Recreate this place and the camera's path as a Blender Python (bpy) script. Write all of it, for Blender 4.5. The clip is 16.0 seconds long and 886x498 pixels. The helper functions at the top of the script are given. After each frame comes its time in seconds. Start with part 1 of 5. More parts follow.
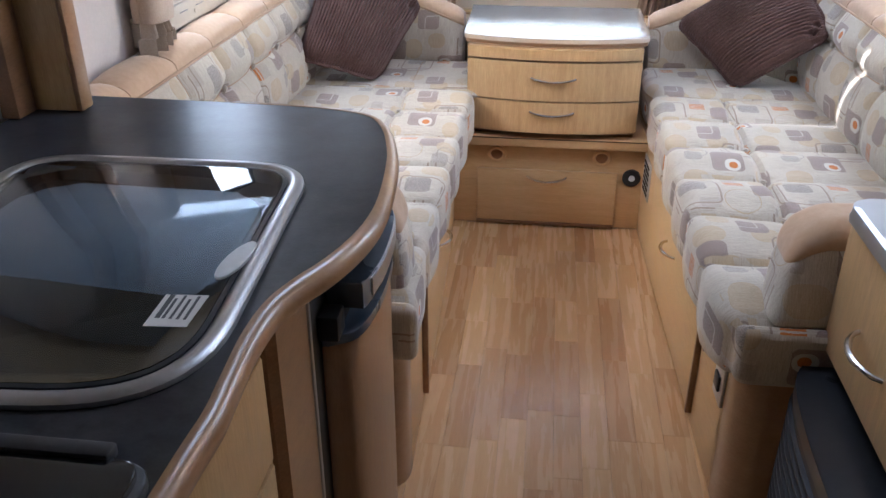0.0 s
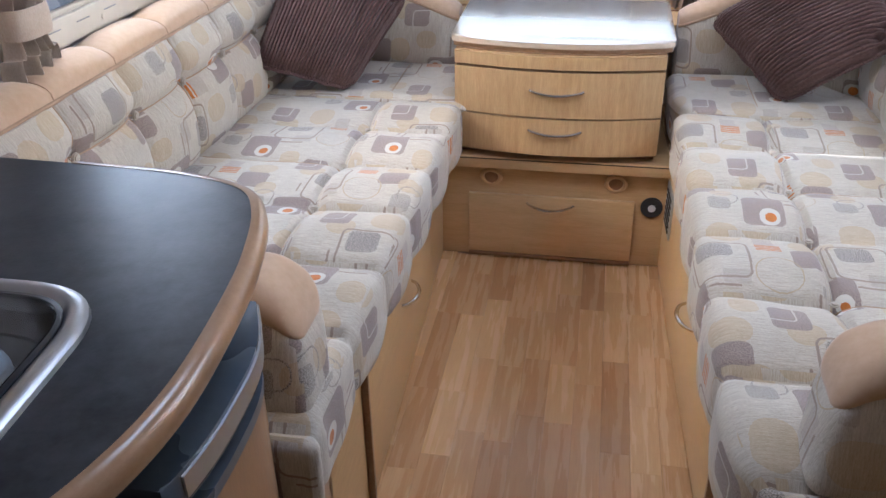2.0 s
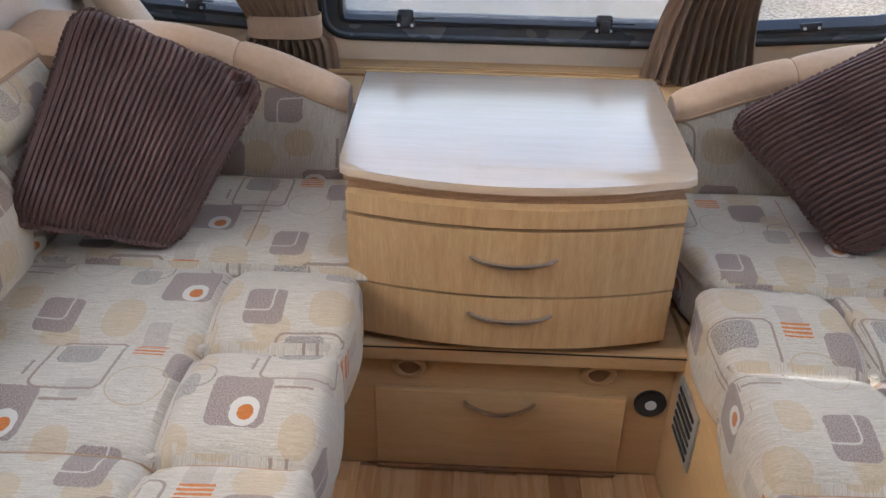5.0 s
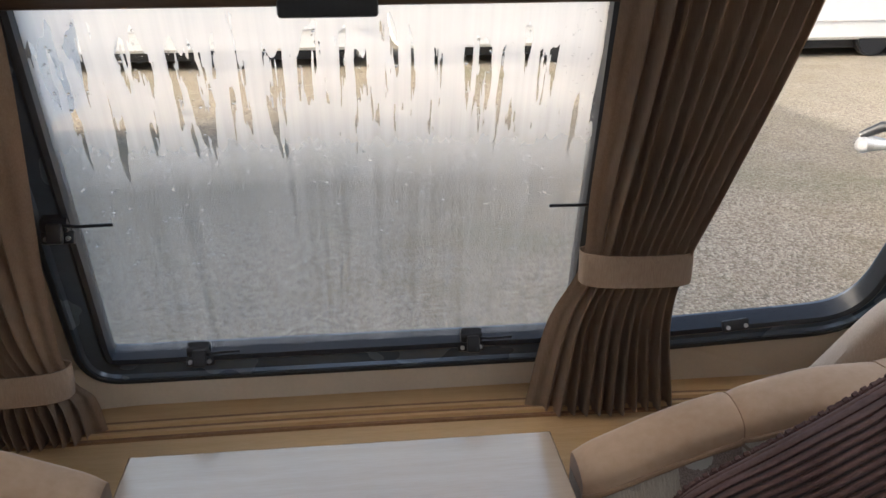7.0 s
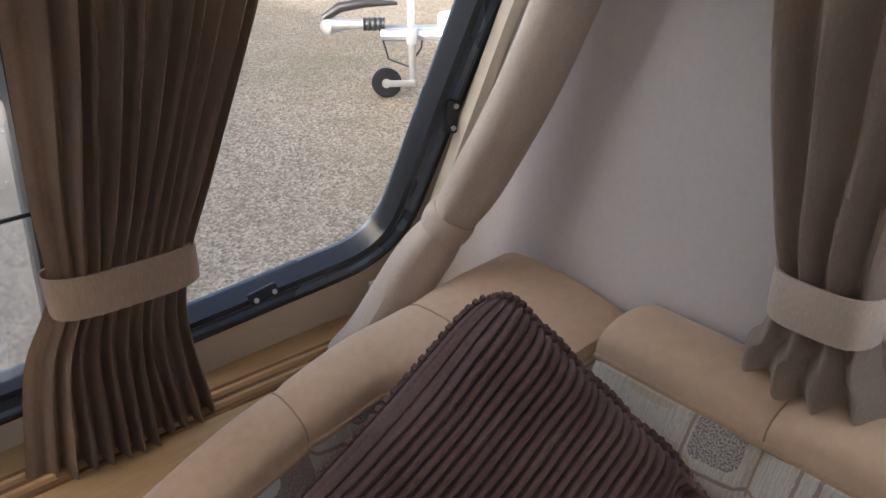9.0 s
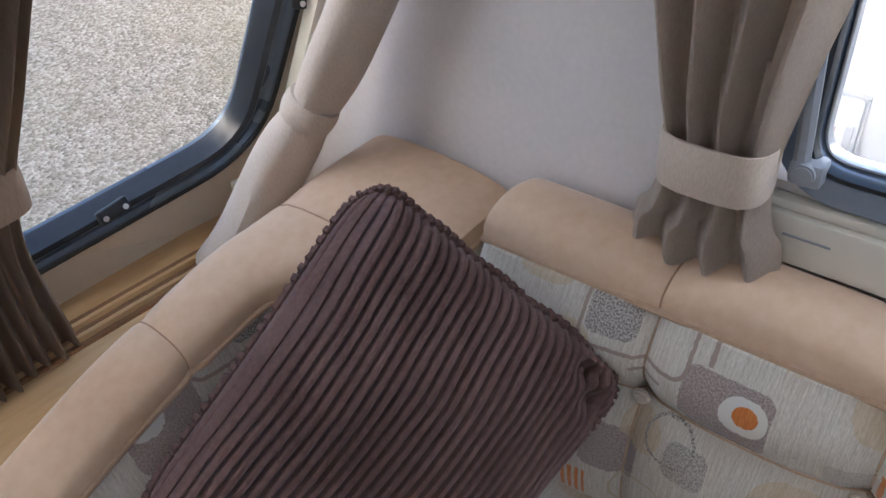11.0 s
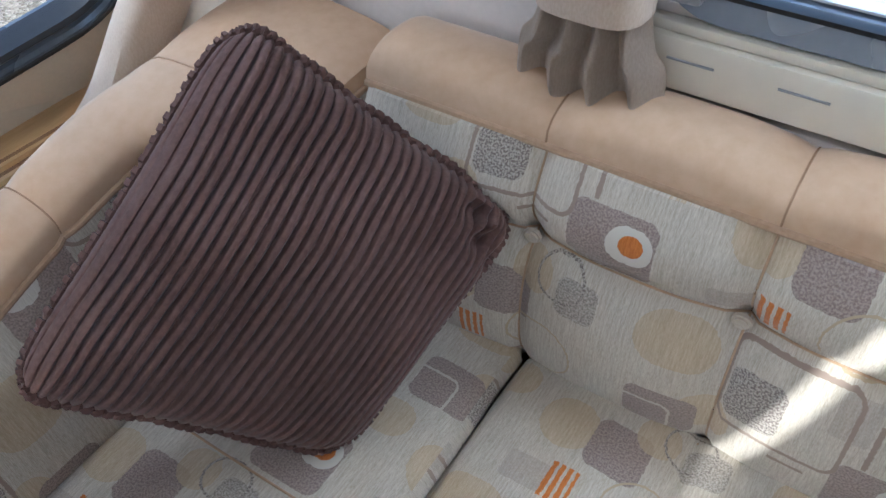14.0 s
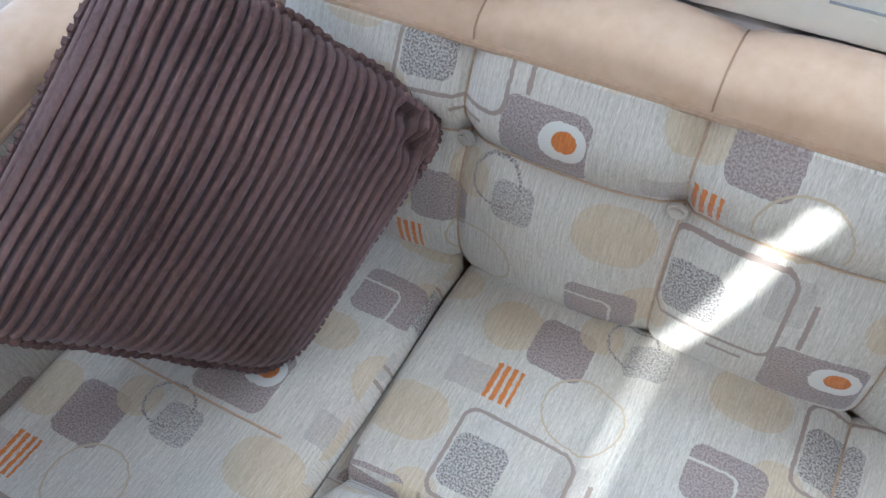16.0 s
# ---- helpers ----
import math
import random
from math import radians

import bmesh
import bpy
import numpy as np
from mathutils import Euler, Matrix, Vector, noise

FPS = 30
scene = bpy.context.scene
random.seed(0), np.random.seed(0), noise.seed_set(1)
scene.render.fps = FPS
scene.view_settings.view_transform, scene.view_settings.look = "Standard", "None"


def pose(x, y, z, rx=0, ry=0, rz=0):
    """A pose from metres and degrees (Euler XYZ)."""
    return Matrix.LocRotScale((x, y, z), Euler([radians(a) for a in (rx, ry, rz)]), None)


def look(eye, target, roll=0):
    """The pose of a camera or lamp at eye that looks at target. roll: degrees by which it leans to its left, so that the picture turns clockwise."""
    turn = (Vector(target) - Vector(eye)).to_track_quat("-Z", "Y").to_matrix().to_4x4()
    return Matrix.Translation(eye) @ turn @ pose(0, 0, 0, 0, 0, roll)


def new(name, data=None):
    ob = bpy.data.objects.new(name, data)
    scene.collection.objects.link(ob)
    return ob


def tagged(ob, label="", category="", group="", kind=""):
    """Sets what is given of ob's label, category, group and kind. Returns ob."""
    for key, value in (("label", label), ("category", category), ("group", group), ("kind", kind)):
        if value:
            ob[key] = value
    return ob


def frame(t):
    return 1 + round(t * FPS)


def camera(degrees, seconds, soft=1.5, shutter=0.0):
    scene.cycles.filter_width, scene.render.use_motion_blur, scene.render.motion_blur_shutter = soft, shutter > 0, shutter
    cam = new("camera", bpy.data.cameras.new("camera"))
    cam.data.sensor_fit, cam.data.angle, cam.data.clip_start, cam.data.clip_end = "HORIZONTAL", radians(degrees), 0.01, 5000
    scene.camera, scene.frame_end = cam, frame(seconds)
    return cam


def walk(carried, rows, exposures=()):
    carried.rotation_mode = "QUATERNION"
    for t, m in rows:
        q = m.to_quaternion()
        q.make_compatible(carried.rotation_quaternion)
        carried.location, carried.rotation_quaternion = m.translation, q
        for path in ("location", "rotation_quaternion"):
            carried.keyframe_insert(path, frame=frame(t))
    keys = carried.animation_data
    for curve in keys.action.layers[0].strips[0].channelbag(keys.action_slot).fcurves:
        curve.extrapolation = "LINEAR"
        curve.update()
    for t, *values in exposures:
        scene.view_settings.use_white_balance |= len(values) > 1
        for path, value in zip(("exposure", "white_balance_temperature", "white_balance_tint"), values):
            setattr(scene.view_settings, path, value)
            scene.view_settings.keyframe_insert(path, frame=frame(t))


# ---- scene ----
cam = camera(55.4, 16.0)
PATH = [
    (0, (-0.024, 0.112, 1.427), (-0.245, 1.875, 0.509), -0.1),
    (0.5, (0.012, 0.239, 1.411), (-0.225, 1.986, 0.467), -2.2),
    (1, (0.076, 0.405, 1.421), (-0.244, 2.141, 0.48), -1.4),
    (1.5, (0.124, 0.508, 1.412), (-0.262, 2.221, 0.455), -1.2),
    (2, (0.108, 0.658, 1.404), (-0.217, 2.372, 0.425), -1.0),
    (2.5, (0.026, 0.852, 1.405), (-0.142, 2.584, 0.418), 0.1),
    (3, (-0.002, 0.96, 1.411), (-0.071, 2.684, 0.399), 0.5),
    (3.2, (-0.004, 1.004, 1.409), (-0.047, 2.723, 0.388), 0.6),
    (5.3, (-0.084, 1.855, 1.403), (-0.147, 3.56, 0.359), 1.2),
    (5.5, (-0.084, 1.918, 1.401), (-0.119, 3.648, 0.398), 1.2),
    (5.9, (-0.065, 2.062, 1.414), (-0.073, 3.861, 0.541), 0.1),
    (6, (-0.044, 2.113, 1.425), (-0.065, 3.932, 0.594), -0.4),
    (6.5, (0.027, 2.317, 1.462), (0.019, 4.193, 0.767), -0.1),
    (7, (0.043, 2.44, 1.479), (0.23, 4.315, 0.808), -0.5),
    (7.5, (0.032, 2.607, 1.499), (0.702, 4.362, 0.812), -2.6),
    (8, (0.033, 2.701, 1.491), (1.084, 4.242, 0.77), -3.4),
    (8.5, (0.098, 2.732, 1.491), (1.276, 4.109, 0.645), -0.9),
    (9, (0.192, 2.741, 1.483), (1.346, 4.098, 0.574), -1.1),
    (9.5, (0.245, 2.77, 1.477), (1.377, 4.076, 0.471), -2.1),
    (10, (0.245, 2.806, 1.474), (1.479, 3.977, 0.421), -2.9),
    (10.2, (0.245, 2.817, 1.48), (1.495, 3.933, 0.388), -3.0),
    (12.3, (0.244, 2.771, 1.439), (1.451, 3.745, 0.175), -2.1),
    (12.5, (0.256, 2.766, 1.436), (1.442, 3.732, 0.148), -2.8),
    (13, (0.264, 2.761, 1.427), (1.459, 3.673, 0.108), -2.3),
    (13.5, (0.274, 2.763, 1.42), (1.461, 3.602, 0.046), -2.1),
    (14, (0.278, 2.758, 1.413), (1.453, 3.567, 0.012), -2.0),
    (14.5, (0.277, 2.751, 1.405), (1.453, 3.523, -0.016), -1.7),
    (15, (0.275, 2.753, 1.399), (1.438, 3.474, -0.059), -1.4),
    (15.5, (0.279, 2.749, 1.391), (1.421, 3.435, -0.1), -1.6),
    (16, (0.282, 2.742, 1.384), (1.408, 3.388, -0.137), -1.8),
]
EXPO = [(0.0, 3.35, 5450, 12), (0.5, 3.45, 5450, 12), (1.0, 3.35, 5450, 12), (2.0, 3.3, 5400, 12), (3.0, 2.95, 5350, 12), (5.5, 2.75, 5800, 11), (6.0, 2.68, 5950, 10), (6.5, 2.3, 6100, 10), (7.4, 1.6, 6050, 11), (8.0, 1.45, 6200, 12), (8.5, 1.75, 6150, 12), (9.0, 2.0, 5900, 12), (10.0, 2.4, 5400, 11), (12.5, 2.6, 5550, 9), (14.5, 2.9, 5250, 5), (15.5, 2.97, 5100, 4), (16.0, 3.25, 5000, 4)]
walk(cam, [(t, look(eye, target, roll)) for t, eye, target, roll in PATH], EXPO)

# ---- light: low sun from the offside, pale sky ----
SUN_TO = Vector((1.0, 0.085, -0.33)).normalized()
world = bpy.data.worlds.new("sky")
scene.world = world
world.use_nodes = True
wn = world.node_tree
sky = wn.nodes.new("ShaderNodeTexSky")
sky.sky_type, sky.sun_disc = "NISHITA", False
sky.sun_elevation, sky.sun_rotation = math.asin(-SUN_TO.z), math.atan2(-SUN_TO.x, -SUN_TO.y)
sky.air_density, sky.dust_density = 1.0, 9.5
wn.links.new(sky.outputs[0], wn.nodes["Background"].inputs[0])
wn.nodes["Background"].inputs[1].default_value = 0.15
sun_data = bpy.data.lights.new("sun", "SUN")
sun_data.energy, sun_data.angle, sun_data.color = 2.0, radians(0.42), (1.0, 0.93, 0.82)
sun = new("sun", sun_data)
sun.matrix_world = look((-6, 3.2, 4), Vector((-6, 3.2, 4)) + SUN_TO)


def window_light(name, at, to, w, h, watts):
    data = bpy.data.lights.new(name, "AREA")
    data.shape, data.size, data.size_y, data.energy, data.color = "RECTANGLE", w, h, watts, (0.93, 0.96, 1.0)
    ob = new(name, data)
    ob.matrix_world = look(at, to)
    return ob


# the open sky in the upper part of the front quarter windows
for s in (-1, 1):
    window_light("skylight_front", (s * 0.76, 3.66, 1.475), (s * 0.72, 3.30, 0.75), 0.46, 0.05, 0.13)

# the sky above the neighbouring van and the added sun blocks, in the upper part of each side window
window_light("skylight_left", (-1.11, 2.57, 1.38), (0.2, 2.3, 0.5), 0.74, 0.2, 0.46)
window_light("skylight_right", (1.11, 2.57, 1.38), (-0.2, 2.3, 0.5), 0.74, 0.2, 0.43)
window_light("skylight_roof", (0.03, 2.0, 2.03), (0.03, 2.0, 0.0), 0.50, 0.62, 0.44)


# ---- materials ----
class Nodes:
    """Small shorthand for building a node tree."""

    def __init__(self, name):
        self.m = bpy.data.materials.new(name)
        self.m.use_nodes = True
        self.t = self.m.node_tree
        self.b = self.t.nodes["Principled BSDF"]

    def add(self, kind, **values):
        n = self.t.nodes.new(kind)
        for k, v in values.items():
            n.inputs[k].default_value = v
        return n

    def link(self, a, b):
        self.t.links.new(a, b)

    def math(self, op, a, b=None, c=None):
        n = self.t.nodes.new("ShaderNodeMath")
        n.operation = op
        for i, v in enumerate((a, b, c)):
            if v is None:
                continue
            if isinstance(v, (int, float)):
                n.inputs[i].default_value = v
            else:
                self.link(v, n.inputs[i])
        return n.outputs[0]

    def vec(self, op, a, b=None):
        n = self.t.nodes.new("ShaderNodeVectorMath")
        n.operation = op
        for i, v in enumerate((a, b)):
            if v is None:
                continue
            if isinstance(v, (tuple, list)):
                n.inputs[i].default_value = v
            else:
                self.link(v, n.inputs[i])
        return n.outputs[1] if op == "LENGTH" else n.outputs[0]

    def mix(self, fac, a, b, mode="MIX"):
        n = self.t.nodes.new("ShaderNodeMix")
        n.data_type, n.blend_type = "RGBA", mode
        for i, v in ((0, fac), (6, a), (7, b)):
            if isinstance(v, (int, float)):
                n.inputs[i].default_value = v
            elif isinstance(v, (tuple, list)):
                n.inputs[i].default_value = (*v, 1.0)
            else:
                self.link(v, n.inputs[i])
        return n.outputs[2]

    def coords(self, kind="Object", scale=(1, 1, 1)):
        c = self.t.nodes.new("ShaderNodeTexCoord")
        return self.vec("MULTIPLY", c.outputs[kind], scale)

    def noise(self, co, scale, detail=3.0, rough=0.55):
        n = self.add("ShaderNodeTexNoise", Scale=scale, Detail=detail, Roughness=rough)
        self.link(co, n.inputs["Vector"])
        return n.outputs[0]

    def ramp(self, x, lo, hi):
        n = self.t.nodes.new("ShaderNodeMapRange")
        self.link(x, n.inputs[0])
        n.inputs[1].default_value, n.inputs[2].default_value = lo, hi
        return n.outputs[0]

    def bump(self, h, strength, dist):
        n = self.add("ShaderNodeBump", Strength=strength, Distance=dist)
        self.link(h, n.inputs["Height"])
        self.link(n.outputs[0], self.b.inputs["Normal"])

    def colour(self, c):
        if isinstance(c, (tuple, list)):
            self.b.inputs["Base Color"].default_value = (*c, 1)
        else:
            self.link(c, self.b.inputs["Base Color"])

    def set(self, **kw):
        for k, v in kw.items():
            self.b.inputs[k.replace("_", " ")].default_value = v
        return self


def plain(name, c, rough=0.5, metal=0.0, wear=0.12, grain=60.0, relief=0.1, dist=0.001):
    """A surface with fine grain and broad stains."""
    n = Nodes(name)
    co = n.coords()
    fine, broad = n.noise(co, grain), n.noise(co, 4.0)
    v = n.math("ADD", n.math("MULTIPLY", n.ramp(fine, 0.3, 0.7), 0.5), n.math("MULTIPLY", n.ramp(broad, 0.3, 0.7), 0.5))
    n.colour(n.mix(v, tuple(x * (1 - wear) for x in c), tuple(min(1, x * (1 + wear)) for x in c)))
    n.link(n.math("ADD", n.math("MULTIPLY", broad, 0.2), rough - 0.1), n.b.inputs["Roughness"])
    n.b.inputs["Metallic"].default_value = metal
    n.bump(fine, relief, dist)
    return n.m


def wood(name, a, b, stretch=(1, 1, 12), rough=0.38, scale=5.0, per_piece=0.0, coat=0.0, relief=0.08, coat_ior=1.7):
    """Straight-grained wood; stretch squeezes the grain across its run."""
    n = Nodes(name)
    co = n.coords("Object", stretch)
    if per_piece:
        info = n.t.nodes.new("ShaderNodeObjectInfo")
        off = n.t.nodes.new("ShaderNodeCombineXYZ")
        n.link(n.math("MULTIPLY", info.outputs["Random"], 37.0), off.inputs[0])
        n.link(n.math("MULTIPLY", info.outputs["Random"], 11.0), off.inputs[1])
        co = n.vec("ADD", n.coords("Object", stretch), off.outputs[0])
    g1 = n.noise(co, scale * 6, 6.0, 0.65)
    g2 = n.noise(co, scale, 3.0)
    v = n.math("ADD", n.math("MULTIPLY", n.ramp(g1, 0.3, 0.7), 0.55), n.math("MULTIPLY", n.ramp(g2, 0.3, 0.7), 0.45))
    col = n.mix(v, a, b)
    if per_piece:
        dark = n.mix(n.math("MULTIPLY", info.outputs["Random"], per_piece), (1, 1, 1), (0.60, 0.50, 0.42))
        col = n.mix(1.0, col, dark, "MULTIPLY")
    n.colour(col)
    n.link(n.math("ADD", n.math("MULTIPLY", g2, 0.2 if relief else 0.04), rough - (0.1 if relief else 0.02)), n.b.inputs["Roughness"])
    n.b.inputs["Coat Weight"].default_value = coat
    n.b.inputs["Coat Roughness"].default_value = 0.15
    n.b.inputs["Coat IOR"].default_value = coat_ior
    if relief:
        n.bump(g1, relief, 0.0006)
    return n.m


def patterned_fabric(name):
    """Oatmeal weave printed with a half-drop repeat of taupe squares, sand discs, orange dots, bars and thin lines.

    The repeat is 0.67 by 0.372 m; every motif is placed from the orange dot, which lies at the origin."""
    n = Nodes(name)
    uv = n.coords("UV")
    sep = n.t.nodes.new("ShaderNodeSeparateXYZ")
    n.link(uv, sep.inputs[0])
    wob = n.math("MULTIPLY", n.math("SUBTRACT", n.noise(n.vec("MULTIPLY", uv, (160, 160, 1)), 1.0, 2.0), 0.5), 0.004)
    u, v = n.math("ADD", sep.outputs[0], wob), n.math("SUBTRACT", sep.outputs[1], wob)
    W, H = 0.67, 0.186

    def cell(c):
        """The place relative to the nearest copy of a motif's centre."""
        dv = n.math("SUBTRACT", v, c[1])
        row = n.math("ROUND", n.math("DIVIDE", dv, H))
        du = n.math("SUBTRACT", n.math("SUBTRACT", u, c[0]), n.math("MULTIPLY", row, W / 2))
        du = n.math("SUBTRACT", du, n.math("MULTIPLY", n.math("ROUND", n.math("DIVIDE", du, W)), W))
        comb = n.t.nodes.new("ShaderNodeCombineXYZ")
        n.link(du, comb.inputs[0])
        n.link(n.math("SUBTRACT", dv, n.math("MULTIPLY", row, H)), comb.inputs[1])
        return comb.outputs[0], du

    def sdf(c, half, r):
        q = n.vec("SUBTRACT", n.vec("ABSOLUTE", cell(c)[0]), (half[0] - r, half[1] - r, 0))
        return n.math("SUBTRACT", n.vec("LENGTH", n.vec("MAXIMUM", q, (0, 0, 0))), r)

    def inside(d, fac=1.0):
        return n.math("MULTIPLY", n.math("LESS_THAN", d, 0.0), fac)

    def line(d, w):
        return n.math("LESS_THAN", n.math("ABSOLUTE", d), w)

    streak = n.noise(n.vec("MULTIPLY", uv, (1300, 170, 1)), 1.0, 2.0)
    streak2 = n.noise(n.vec("MULTIPLY", uv, (420, 30, 1)), 1.0, 3.0)
    weave = n.math("ADD", n.math("MULTIPLY", streak, 0.5), n.math("MULTIPLY", streak2, 0.5))
    base = n.mix(n.ramp(weave, 0.36, 0.64), (0.40, 0.345, 0.27), (0.62, 0.56, 0.47))
    check = n.noise(n.vec("MULTIPLY", uv, (420, 420, 1)), 1.0, 1.0)
    taupe = n.mix(n.ramp(check, 0.35, 0.65), (0.235, 0.178, 0.152), (0.385, 0.310, 0.268))
    tweed = n.mix(n.ramp(check, 0.40, 0.60), (0.19, 0.155, 0.135), (0.46, 0.41, 0.35))
    sand = n.mix(n.ramp(weave, 0.35, 0.65), (0.42, 0.315, 0.19), (0.56, 0.45, 0.31))
    orange = n.mix(n.ramp(weave, 0.35, 0.65), (0.40, 0.11, 0.02), (0.62, 0.22, 0.05))
    brown, cream = (0.31, 0.235, 0.185), (0.60, 0.56, 0.49)
    col = base
    # sand discs
    for c, h in (((-0.126, 0.050), (0.036, 0.036)), ((-0.070, -0.105), (0.046, 0.034)), ((-0.034, 0.082), (0.034, 0.026)), ((0.215, -0.01), (0.030, 0.032))):
        col = n.mix(inside(sdf(c, h, min(h) * 0.96), 0.8), col, sand)
    # pale and full taupe squares
    col = n.mix(inside(sdf((-0.110, -0.034), (0.026, 0.020), 0.006), 0.40), col, taupe)
    col = n.mix(inside(sdf((0.075, 0.085), (0.020, 0.026), 0.006), 0.35), col, taupe)
    for c, h in (((0.024, -0.014), (0.050, 0.044)), ((-0.191, 0.046), (0.035, 0.036)), ((-0.071, 0.156), (0.042, 0.034))):
        col = n.mix(inside(sdf(c, h, 0.014)), col, taupe)
    # sand disc and tweed patch over the corner of a square
    col = n.mix(inside(sdf((-0.225, 0.090), (0.026, 0.026), 0.024), 0.75), col, sand)
    col = n.mix(inside(sdf((-0.286, 0.080), (0.026, 0.024), 0.012), 0.75), col, tweed)
    col = n.mix(line(sdf((-0.262, 0.096), (0.030, 0.026), 0.025), 0.0016), col, tweed)
    col = n.mix(inside(sdf((-0.166, -0.136), (0.031, 0.034), 0.013)), col, tweed)
    # thin lines: a brown frame round the tweed, upright ties, pale loops
    col = n.mix(line(sdf((-0.196, -0.128), (0.066, 0.056), 0.016), 0.0024), col, brown)
    col = n.mix(inside(sdf((0.050, 0.062), (0.0028, 0.030), 0.001)), col, brown)
    col = n.mix(inside(sdf((0.118, -0.014), (0.020, 0.0024), 0.001)), col, brown)
    col = n.mix(line(sdf((-0.052, 0.142), (0.032, 0.026), 0.012), 0.0017), col, (0.53, 0.47, 0.39))
    col = n.mix(line(sdf((-0.245, -0.02), (0.046, 0.044), 0.043), 0.0013), col, (0.45, 0.35, 0.23))
    # the eye: a cream disc with an orange dot
    col = n.mix(inside(sdf((0.002, -0.002), (0.026, 0.0215), 0.021)), col, cream)
    col = n.mix(inside(sdf((0.0, 0.0), (0.0135, 0.0118), 0.0116)), col, orange)
    # orange bars
    place, du = cell((-0.150, -0.030))
    bars = n.math("LESS_THAN", n.math("FLOORED_MODULO", du, 0.0096), 0.0056)
    col = n.mix(n.math("MULTIPLY", inside(sdf((-0.150, -0.030), (0.0175, 0.025), 0.001)), bars), col, orange)
    n.colour(col)
    n.set(Roughness=0.95, Sheen_Weight=0.25, Sheen_Roughness=0.5)
    n.b.inputs["Specular IOR Level"].default_value = 0.15
    n.bump(weave, 0.5, 0.0012)
    return n.m


def cloth(name, c, c2, stretch=(30, 30, 400), sheen=0.3, rough=0.9, broad=5.0):
    n = Nodes(name)
    co = n.coords("Object", stretch)
    f = n.noise(co, 1.0, 3.0)
    g = n.noise(n.coords(), broad, 3.0)
    v = n.math("ADD", n.math("MULTIPLY", n.ramp(f, 0.3, 0.7), 0.5), n.math("MULTIPLY", n.ramp(g, 0.3, 0.7), 0.5))
    n.colour(n.mix(v, c, c2))
    n.set(Roughness=rough, Sheen_Weight=sheen, Sheen_Roughness=0.4)
    n.b.inputs["Specular IOR Level"].default_value = 0.2
    n.bump(f, 0.3, 0.0008)
    return n.m


M_OAK = wood("oak_laminate", (0.42, 0.25, 0.10), (0.63, 0.42, 0.21), (14, 14, 1.2), 0.36)
M_OAKX = wood("oak_laminate_across", (0.54, 0.34, 0.155), (0.68, 0.47, 0.25), (1.2, 14, 14), 0.34)
M_OAKY = wood("oak_laminate_along", (0.50, 0.30, 0.13), (0.64, 0.43, 0.21), (14, 1.2, 14), 0.36)
M_TOP = wood("maple_top", (0.59, 0.445, 0.31), (0.67, 0.525, 0.385), (1.0, 16, 16), 0.24, coat=1.0, relief=0.0, coat_ior=1.75)
M_EDGE = wood("brown_wood_edge", (0.20, 0.10, 0.045), (0.33, 0.18, 0.085), (8, 2, 8), 0.34, coat=0.2, relief=0.0)
M_LIP = wood("worktop_wood_lip", (0.30, 0.165, 0.08), (0.40, 0.235, 0.125), (3, 3, 6), 0.30, coat=0.4, relief=0.0)
M_PLANK = wood("vinyl_plank", (0.62, 0.37, 0.168), (0.76, 0.505, 0.263), (16, 1.1, 16), 0.27, 2.4, per_piece=0.85)
M_FAB = patterned_fabric("patterned_fabric")
M_SUEDE = cloth("tan_suede", (0.52, 0.345, 0.215), (0.62, 0.44, 0.295), (60, 60, 60), 0.4, 0.85, 5.0)
M_PIPE = cloth("piping_cord", (0.36, 0.23, 0.14), (0.48, 0.33, 0.21), (200, 200, 200))
M_CORD = cloth("brown_corduroy", (0.075, 0.037, 0.030), (0.180, 0.103, 0.085), (150, 150, 150), 0.12, 0.8, 9.0)
M_CURT = cloth("brown_curtain", (0.30, 0.21, 0.145), (0.44, 0.33, 0.24), (500, 500, 60), 0.15)
M_CURT2 = cloth("linen_curtain", (0.47, 0.375, 0.29), (0.62, 0.515, 0.415), (420, 420, 160), 0.2)
M_WALL = plain("wall_lining", (0.66, 0.60, 0.56), 0.6, wear=0.06, grain=120, relief=0.15)
M_CREAM = plain("cream_plastic", (0.70, 0.65, 0.55), 0.4, wear=0.05, grain=40, relief=0.05)
M_CREAMF = plain("cream_front_panel", (0.70, 0.61, 0.49), 0.55, wear=0.06, grain=150, relief=0.2)
M_BLACK = plain("black_rubber", (0.018, 0.020, 0.024), 0.32, wear=0.2, grain=80)
M_BPLA = plain("black_plastic", (0.022, 0.022, 0.024), 0.42, wear=0.2, grain=200)
M_GREYP = plain("dark_grey_trim", (0.12, 0.15, 0.195), 0.27, 0.35, wear=0.08)
M_FRAMES = plain("grey_plastic_trim", (0.28, 0.33, 0.41), 0.27, 0.35, wear=0.08)
M_SILV = plain("silver_trim", (0.45, 0.47, 0.50), 0.32, 0.8, wear=0.06)
M_CHROME = plain("brushed_metal", (0.68, 0.67, 0.65), 0.22, 1.0, wear=0.04)
M_SCREW = plain("screw_metal", (0.75, 0.75, 0.75), 0.3, 0.9, wear=0.05)
M_WHITE = plain("white_shell", (0.80, 0.81, 0.82), 0.3, wear=0.03, grain=6)
M_PAPER = plain("white_label", (0.75, 0.75, 0.73), 0.7, wear=0.03)
M_INK = plain("grey_print", (0.12, 0.12, 0.13), 0.8)
# near-black that stands in for shade inside the groove, vent slots and recess
M_DARK = plain("gap_shade", (0.03, 0.022, 0.017), 0.8)
M_RED = plain("red_plastic", (0.75, 0.08, 0.03), 0.4)
